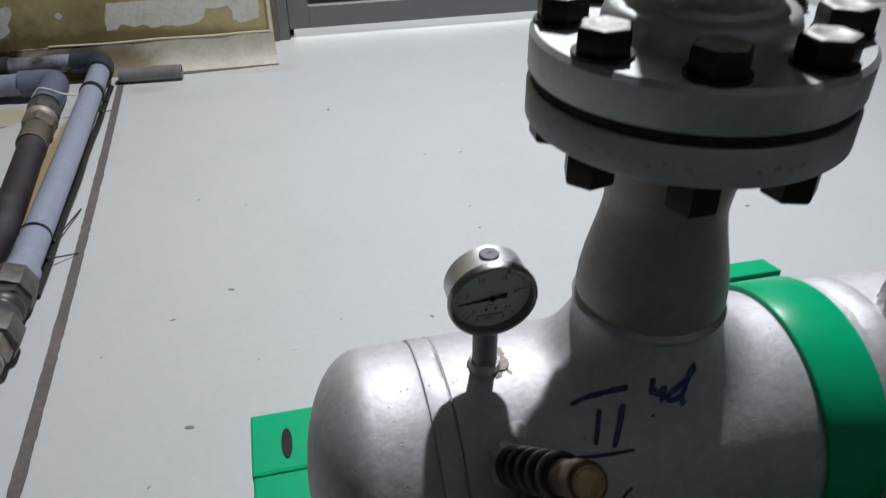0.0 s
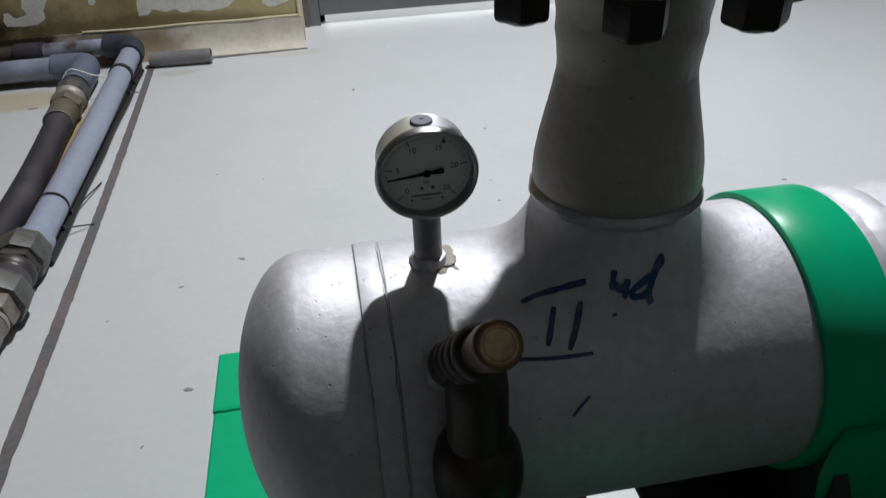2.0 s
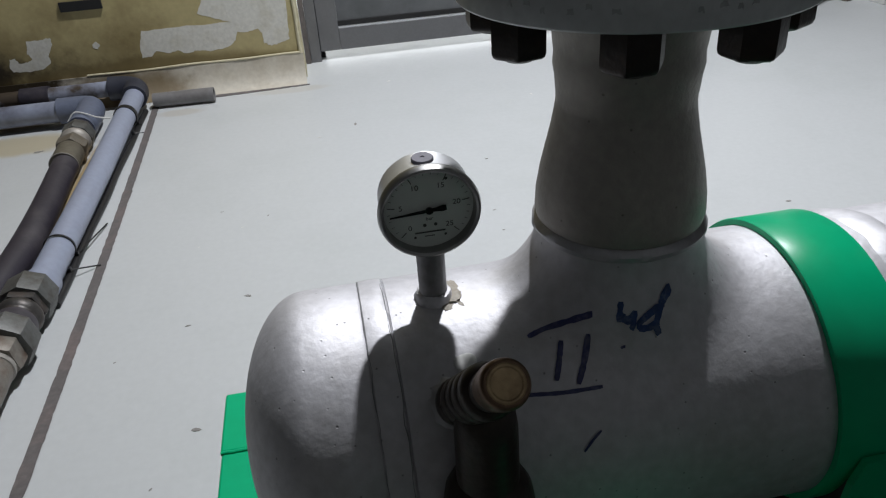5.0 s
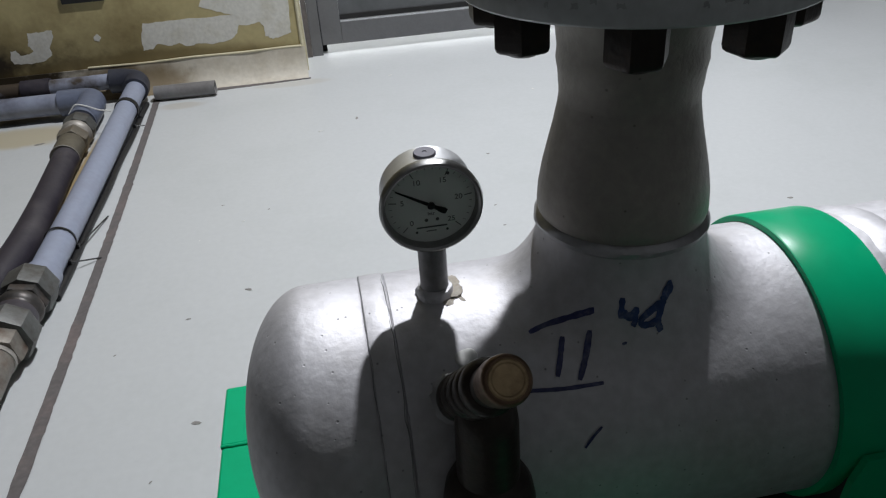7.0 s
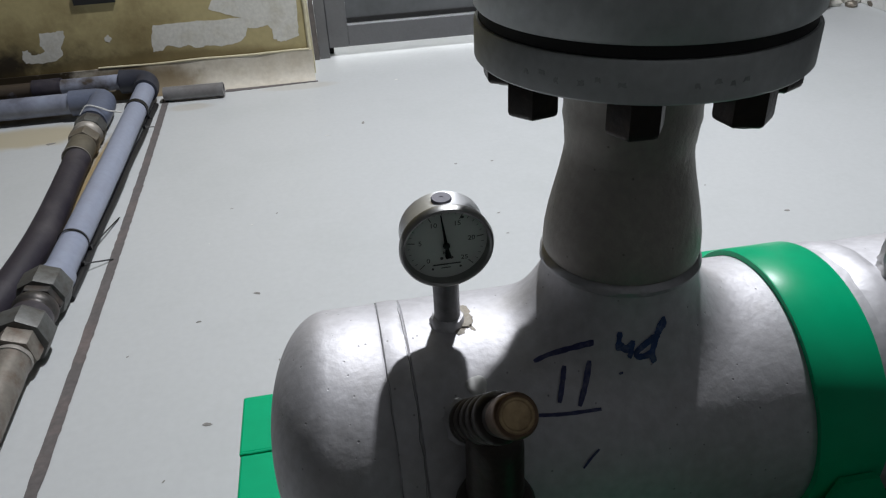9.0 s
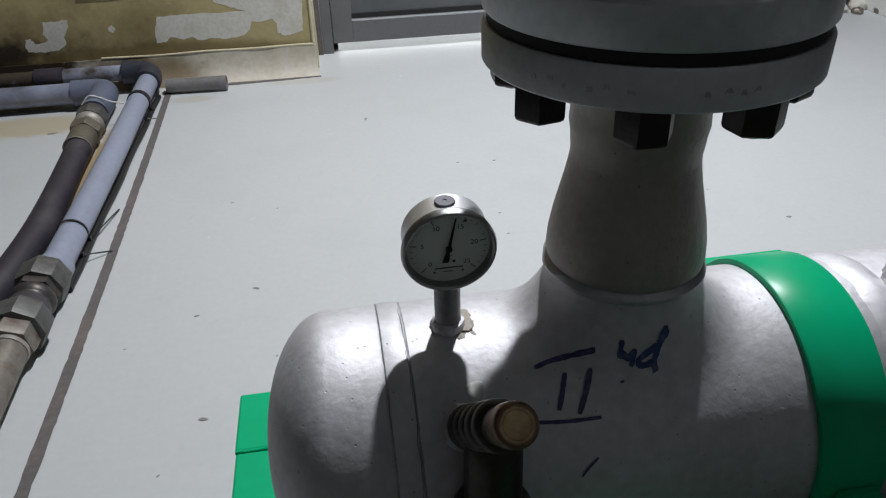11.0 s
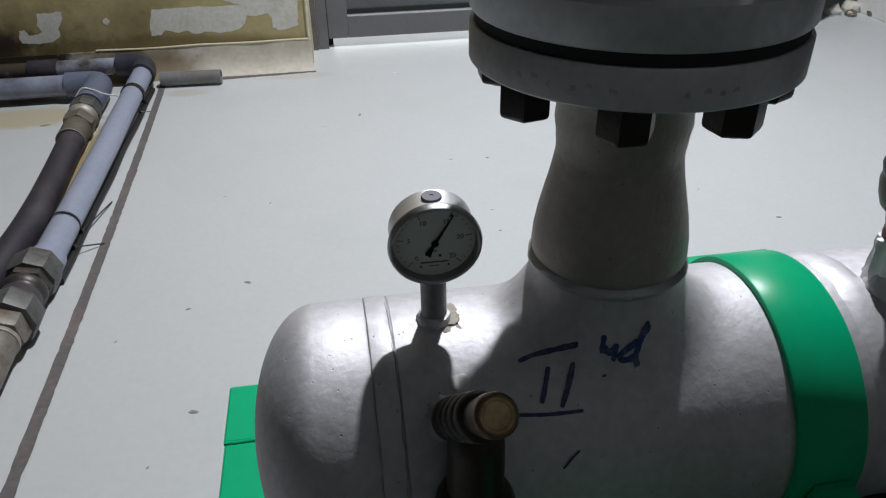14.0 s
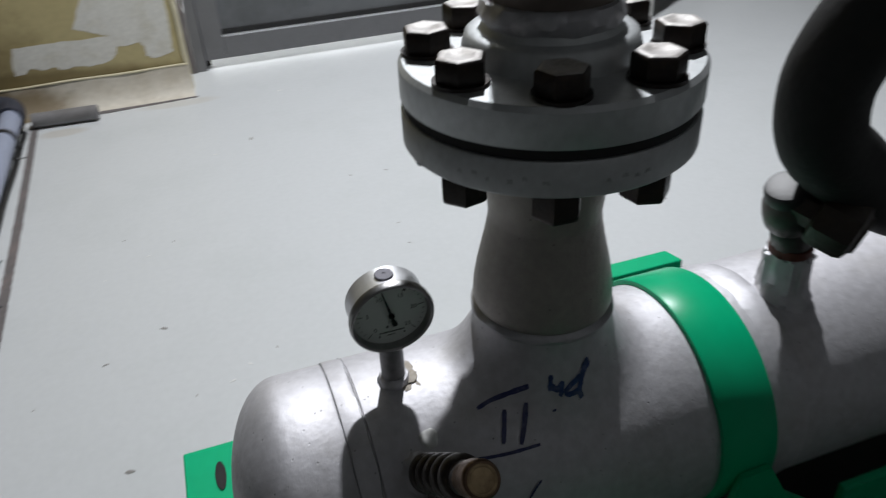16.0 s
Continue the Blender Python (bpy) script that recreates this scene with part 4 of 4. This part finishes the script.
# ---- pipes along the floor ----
# Both wall pipes turn darker towards their left ends.
PVC_BROWN = material("brown_end_pvc", (0.285, 0.315, 0.405), 0.45, 0.0, (0.20, 0.20, 0.23), 6, 0.6, 0.05, 60, 0.06, 60)
stained(PVC_BROWN, [((-2.9, 3.19, 0.08), (2.35, 1, 1), (0.060, 0.046, 0.034), 3.0)])
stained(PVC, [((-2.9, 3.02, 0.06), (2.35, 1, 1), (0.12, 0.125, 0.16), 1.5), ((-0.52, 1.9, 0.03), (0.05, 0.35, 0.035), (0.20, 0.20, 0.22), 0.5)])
PX, PZ, PR = -0.517, 0.046, 0.038
long_pipe = base("drain_pipe", (PX, 2.4, 0), "long grey plastic drain pipe lying on the floor with nuts", "pipe")
Y_E, RISE = 3.10, 0.066
REAR_Z = 0.080
part("tube", tube([Vector((PX, 1.66, PZ)), Vector((PX, 2.4, PZ + 0.004)), Vector((PX, Y_E, RISE))], PR, 40), PVC, long_pipe)
part("socket", lathe([(PR + 0.001, 0.0), (PR + 0.006, 0.002), (PR + 0.006, 0.066), (PR + 0.001, 0.069)], along((PX, 1.655, PZ), (PX, 3, PZ)), 40), PVC, long_pipe)
bend = [(PX, 3.075, RISE), (PX, 3.125, RISE + 0.003), (PX - 0.012, 3.165, RISE + 0.007), (PX - 0.055, 3.185, RISE + 0.011), (PX - 0.11, 3.188, REAR_Z)]
part("elbow", tube(smooth_path(bend, 6), PR + 0.011, 32), PVC_DARK, long_pipe, "dark grey elbow")
part("tube", tube([Vector((PX - 0.10, 3.188, REAR_Z)), Vector((WEST + 0.05, 3.188, REAR_Z))], PR - 0.006, 32), PVC_BROWN, long_pipe)
part("sleeve", tube([Vector((-0.86, 3.188, REAR_Z)), Vector((-0.97, 3.188, REAR_Z))], PR + 0.002, 32), HOSE, long_pipe, "dark sleeve")
def on_pipe(y):
    """A frame on the pipe's line at y, its z running towards the far wall."""
    return along((PX - 0.002, y - 0.035, PZ + 0.014), (PX - 0.002, 3, PZ + 0.014))


part("nut", lathe([(0.044, 1.700), (0.0545, 1.700), (0.0600, 1.692), (0.0605, 1.684), (0.0605, 1.636), (0.0570, 1.624), (0.044, 1.622)], on_pipe(0), 64, hexed=8), NUT, long_pipe, "large grey octagonal union nut")
part("flat_ring", lathe([(0.040, 1.622), (0.0515, 1.622), (0.0525, 1.617), (0.0525, 1.605), (0.050, 1.601), (0.040, 1.600)], on_pipe(0) @ pose(0, 0, 0, 0, 0, 12), 48, hexed=6), DARK_NUT, long_pipe, "dark hexagonal ring")
part("collar", lathe([(0.040, 1.601), (0.0455, 1.599), (0.0500, 1.592), (0.0512, 1.584), (0.0500, 1.575), (0.0460, 1.569), (0.0440, 1.566), (0.0440, 1.560)], on_pipe(0), 48), DARK_NUT, long_pipe, "rounded worn metal collar")
part("reducing_sleeve", lathe([(0.0440, 1.562), (0.0465, 1.558), (0.0495, 1.535), (0.0510, 1.520), (0.0510, 1.512)], on_pipe(0), 48), HOSE, long_pipe, "dark plastic sleeve")
part("nut", lathe([(0.044, 1.522), (0.0600, 1.522), (0.0640, 1.515), (0.0645, 1.508), (0.0645, 1.470), (0.0610, 1.458), (0.044, 1.456)], on_pipe(0) @ pose(0, 0, 0, 0, 0, 9), 64, hexed=8), NUT, long_pipe, "large grey octagonal union nut")
part("small_nut", lathe([(0.036, 1.457), (0.0500, 1.457), (0.0520, 1.452), (0.0520, 1.418), (0.0490, 1.410), (0.036, 1.409)], on_pipe(0) @ pose(0, 0, 0, 0, 0, 22), 48, hexed=6), GALV, long_pipe, "rusty steel hex nut")
part("steel_tube", tube([Vector((PX - 0.002, 1.377, PZ + 0.010)), Vector((PX + 0.030, 0.2, PZ)), Vector((PX + 0.05, -0.24, PZ))], 0.040, 40), GALV, long_pipe, "rust-flecked galvanised tube")
part("tube_rim", lathe([(0.0400, 1.395), (0.0425, 1.396), (0.0428, 1.404), (0.0410, 1.410)], along((PX - 0.0015, -0.035, PZ + 0.010), (PX - 0.0015, 3, PZ + 0.010)), 40), SHADE_SILVER, long_pipe, "worn rim of the tube")
for y in (2.875, 1.885, 1.80, 2.77):
    TZ = PZ + 0.004 + 0.014 * max(0.0, y - 2.4) / 0.7
    tie = base("cable_tie", (PX, y, PZ), "black plastic cable tie round the pipe", "cable tie", "cable ties on the pipe")
    if y not in (1.80, 2.77):
        wide, thick = (0.013, 0.0045) if y > 2 else (0.0035, 0.0022)
        part("loop", lathe([(PR + 0.0005, -wide), (PR + thick, -wide), (PR + thick, wide), (PR + 0.0005, wide)], along((PX, y, TZ), (PX, y + 1, TZ)), 40), BLACK, tie)
    part("lock", box(PX + PR - 0.006, PX + PR + 0.004, y - 0.005, y + 0.006, 0.022, 0.033), BLACK, tie, smooth=False)
    p0 = Vector((PX + PR, y, 0.026))
    tip = {2.875: (-0.466, 2.865, 0.022), 2.77: (-0.447, 2.785, 0.020), 1.885: (-0.447, 2.088, 0.005), 1.80: (-0.417, 1.844, 0.004)}[y]
    part("tail", tube([p0, p0.lerp(Vector(tip), 0.5), Vector(tip)], 0.0022, 6), BLACK, tie)

cable = part("cable", tube(smooth_path([(PX + PR - 0.004 + 0.002 * math.sin(k * 1.7), 1.66 + 0.127 * k, 0.0105) for k in range(12)], 4), 0.0105, 12), BLACK)
tagged(cable, "black cable tied along the side of the pipe", "cable")

# second line: pipe along the wall, elbow, fitting and dark hose
hose_line = base("hose_line", (-0.66, 2.9, 0), "dark flexible hose joined to a grey pipe along the wall", "hose")
HY, HZ = 3.025, 0.062
part("tube", tube([Vector((WEST + 0.05, HY, HZ)), Vector((-0.72, HY, HZ))], PR + 0.003, 32), PVC, hose_line)
part("elbow", tube(smooth_path([(-0.790, HY, HZ), (-0.725, HY, HZ), (-0.686, HY - 0.008, HZ), (-0.664, HY - 0.045, HZ), (-0.660, HY - 0.240, HZ - 0.004)], 6), PR + 0.012, 32), ELBOW_BLUE, hose_line, "dark blue-grey elbow")
FIT = along((-0.660, 2.790, 0.056), (-0.641, 2.375, 0.050))
part("inner_ring", lathe([(0.030, -0.002), (0.0445, 0.0), (0.0445, 0.022), (0.030, 0.024)], FIT, 40), HOSE, hose_line, "dark ring inside the elbow")
part("union_nut", lathe([(0.030, 0.020), (0.0510, 0.022), (0.0560, 0.032), (0.0560, 0.082), (0.0530, 0.095), (0.0400, 0.097)], FIT, 64, hexed=8), NUT, hose_line, "grey octagonal union nut")
part("collar", lathe([(0.040, 0.096), (0.0485, 0.099), (0.0520, 0.108), (0.0510, 0.118), (0.0465, 0.124), (0.0440, 0.130), (0.0440, 0.146)], FIT, 48), SHADE_SILVER, hose_line, "bright steel ring collar")
part("nipple", lathe([(0.040, 0.144), (0.0520, 0.147), (0.0550, 0.155), (0.0550, 0.198), (0.0520, 0.208), (0.0400, 0.210)], FIT @ pose(0, 0, 0, 0, 0, 15), 64, hexed=6), BRASS, hose_line, "dull brass hex fitting")
part("sleeve", lathe([(0.040, 0.208), (0.0455, 0.212), (0.0460, 0.318), (0.0445, 0.322), (0.030, 0.322)], FIT, 40), SLEEVE, hose_line, "dull beige sleeve")
part("wire_ring", lathe([(0.0450, 0.318), (0.0468, 0.3192), (0.0468, 0.3215), (0.0450, 0.3225)], FIT, 40), SHADE_SILVER, hose_line, "thin pale ring at the sleeve's end")
part("hose", tube(smooth_path([(-0.642, 2.49, 0.051), (-0.641, 2.40, PZ), (-0.635, 2.25, PZ - 0.006), (-0.624, 2.05, PZ - 0.006), (-0.622, 1.85, PZ - 0.006), (-0.638, 1.62, PZ - 0.006), (-0.68, 1.30, PZ - 0.006), (-0.76, 0.9, PZ - 0.006), (-0.95, 0.3, PZ - 0.006)], 8), 0.041, 32), HOSE, hose_line, "dark smooth rubber hose")
wire = smooth_path([(-0.704, 2.815, 0.085), (-0.675, 2.822, 0.114), (-0.635, 2.812, 0.108), (-0.595, 2.800, 0.094), (-0.552, 2.800, 0.084)], 6)
tagged(part("wire_tie", tube(wire, 0.0028, 6), PALE), "pale wire tied between the two pipes", "wire")

# cut stub of pipe lying at the skirting
stub = base("pipe_stub", (-0.32, 3.075, 0), "short grey cut pipe stub lying by the skirting", "pipe")
a, b = Vector((-0.455, 3.120, 0.031)), Vector((-0.212, 3.110, 0.031))
part("tube", lathe([(0.023, 0), (0.029, 0), (0.029, 0.243), (0.024, 0.243), (0.023, 0.235), (0.023, 0.0)], along(a, b), 32), STUB, stub)

# ---- small things on the floor ----
def fleck(name, x, y, size, turn, mat, label, seed):
    rng = random.Random(seed)
    pts = [(size * math.cos(2 * math.pi * k / 7) * rng.uniform(0.7, 1.2), 0.42 * size * math.sin(2 * math.pi * k / 7) * rng.uniform(0.6, 1.2)) for k in range(7)]
    ob = part(name, blob(pts, 0.0008, pose(x, y, 0.0003, 0, 0, turn), size * 0.06, seed, 2), mat, smooth=False)
    return tagged(ob, label, "debris", "flecks on the floor")


flecks = [(-0.10, 1.142, 0.011, -12), (-0.02, 1.587, 0.010, -25), (0.33, 2.648, 0.014, 85), (1.446, 1.649, 0.010, 0), (-0.823, 2.771, 0.022, 10),
          (-0.30, 1.40, 0.004, 40), (0.60, 2.20, 0.005, 10), (0.72, 2.19, 0.007, 5), (0.66, 1.84, 0.005, 15), (1.30, 1.85, 0.004, 30), (-0.154, 1.498, 0.007, 10), (-0.166, 1.009, 0.004, 50),
          (-0.116, 2.067, 0.004, 10), (0.021, 2.003, 0.004, 60), (0.656, 1.721, 0.004, 0), (0.039, 1.312, 0.004, 70), (0.441, 1.368, 0.007, 120), (0.230, 1.409, 0.005, 100)]
for k, (x, y, s, turn) in enumerate(flecks):
    fleck("paint_fleck", x, y, s, turn, CHIP, "small dark fleck of dirt on the floor", 40 + k)
fleck("paint_fleck", 0.12, 1.33, 0.007, 20, PALE, "small white fleck on the floor", 60)
for k, (x, y, s) in enumerate([(0.194, 2.562, 0.010), (0.509, 3.10, 0.012), (-0.164, 1.869, 0.0035), (1.029, 2.733, 0.012), (0.163, 1.374, 0.006)]):
    fleck("paint_fleck", x, y, s, 35 * k, PALE, "small white fleck on the floor", 70 + k)
fleck("paint_fleck", -0.05, 1.95, 0.005, 20, PALE, "small white fleck on the floor", 61)

# pale box and rubble at the far end of the room
panel = part("white_box", box(3.02, 3.50, 3.36, 3.62, 0.0, 0.14), PALE, smooth=False, bevel=0.004)
tagged(panel, "low white box lying on the floor near rubble", "box")
for k, (x, y, s) in enumerate([(2.86, 3.58, 0.045), (2.93, 3.52, 0.03), (2.98, 3.60, 0.05), (3.04, 3.50, 0.028)]):
    bm = bmesh.new()
    bmesh.ops.create_icosphere(bm, subdivisions=2, radius=s)
    for v in bm.verts:
        v.co *= 1 + 0.35 * noise.noise(v.co * 40 + Vector((k, 0, 0)))
        v.co.z = max(v.co.z * 0.7, -s * 0.4)
    bmesh.ops.translate(bm, vec=(x, y, s * 0.4), verts=bm.verts)
    tagged(part("rubble", bm, (PLASTER, BRASS)[k % 2], smooth=False), "lump of pale broken rubble on the floor", "rubble", "rubble lumps")

# ---- marker strokes on the shell: hand-drawn II and raised letters ----
bpy.context.view_layer.update()


def skin(x, deg):
    """The shell's outer surface at x, by the angle about its axis (0 to the front, 90 up)."""
    way = Vector((0, math.cos(radians(deg)) * -1, math.sin(radians(deg))))
    start = Vector((x, AX_Y, AX_Z)) + way * 0.4
    best = Vector((x, AX_Y, AX_Z)) + way * RAD
    for ob in (branch,):
        ok, place, normal, _ = ob.ray_cast(start, -way)
        if ok and (place - Vector((x, AX_Y, AX_Z))).length > (best - Vector((x, AX_Y, AX_Z))).length:
            best = place
    return best + way * 0.0009


writing = base("marker_writing", (0.39, AX_Y - 0.07, AX_Z + 0.09), "blue marker strokes hand-drawn on the vessel", "writing")


def stroke(points, wide, seed, mat):
    rng = random.Random(seed)
    pts = smooth_path([(x, d, 0) for x, d in points], 6)
    bm = bmesh.new()
    lo, hi = [], []
    for k, p in enumerate(pts):
        q = pts[min(k + 1, len(pts) - 1)] - pts[max(k - 1, 0)]
        q = Vector((q.x, q.y * RAD * math.pi / 180, 0)).normalized()
        n = Vector((-q.y, q.x, 0))
        w = wide * (0.85 + 0.3 * rng.random()) * (0.7 if k in (0, len(pts) - 1) else 1) / 2
        ddeg = n.y * w / (RAD * math.pi / 180)
        lo.append(bm.verts.new(skin(p.x - n.x * w, p.y - ddeg)))
        hi.append(bm.verts.new(skin(p.x + n.x * w, p.y + ddeg)))
    for k in range(len(pts) - 1):
        bm.faces.new((lo[k], lo[k + 1], hi[k + 1], hi[k]))
    part("stroke", bm, mat, writing, smooth=False)


STROKES = [
    ([(0.3506, 63.22), (0.3627, 64.61), (0.3777, 64.45), (0.3945, 63.63)], 0.0040),
    ([(0.3721, 59.42), (0.3678, 52.93), (0.363, 46.36)], 0.0044),
    ([(0.3903, 59.05), (0.3849, 51.52), (0.3776, 44.0)], 0.0048),
    ([(0.3361, 43.7), (0.365, 42.13), (0.3937, 41.82)], 0.0034),
    ([(0.4128, 63.91), (0.4106, 59.68)], 0.0044),
    ([(0.4112, 61.44), (0.4165, 59.57), (0.4219, 60.69)], 0.0042),
    ([(0.4219, 61.29), (0.4206, 58.86), (0.4185, 57.09)], 0.0040),
    ([(0.439, 61.29), (0.4309, 59.82), (0.4244, 58.27), (0.4255, 56.95), (0.4318, 56.92), (0.4375, 58.0)], 0.0040),
    ([(0.4476, 64.86), (0.4422, 62.92), (0.439, 60.39), (0.4362, 57.24), (0.438, 54.59)], 0.0050),
    ([(0.4119, 53.46), (0.4121, 52.62)], 0.0034),
    ([(0.3878, 27.36), (0.3808, 24.44), (0.3743, 20.91)], 0.0022),
]
for k, (pts, wide) in enumerate(STROKES):
    stroke(pts, wide * (0.92 if 4 <= k < 10 else 0.88), 80 + k, MARKER_BLUE if 4 <= k < 9 else MARKER)


# ---- what moves ----
NEEDLE = [(0, 186), (2.0, 186), (4.2, 187), (5.2, 184), (6.3, 173), (6.5, 166), (6.8, 156), (7.0, 149), (7.2, 145), (7.4, 139), (7.6, 132), (7.8, 127), (8.0, 121), (8.3, 114), (8.6, 106), (9.0, 97), (9.2, 94), (10.2, 84), (11.3, 76), (11.8, 71), (12.3, 67), (12.8, 64), (13.4, 62), (14.0, 60), (14.6, 60), (14.9, 62), (15.1, 70), (15.3, 82), (15.5, 92), (15.7, 101), (15.8, 103), (16.0, 104)]


def motions():
    home = Vector((GX, GY + 0.0014, GZ)) - gauge.location
    walk(needle, [(t, pose(home.x, home.y, home.z, 4.5) @ pose(0, 0, 0, 0, 90 - deg, 0)) for t, deg in NEEDLE])


motions()
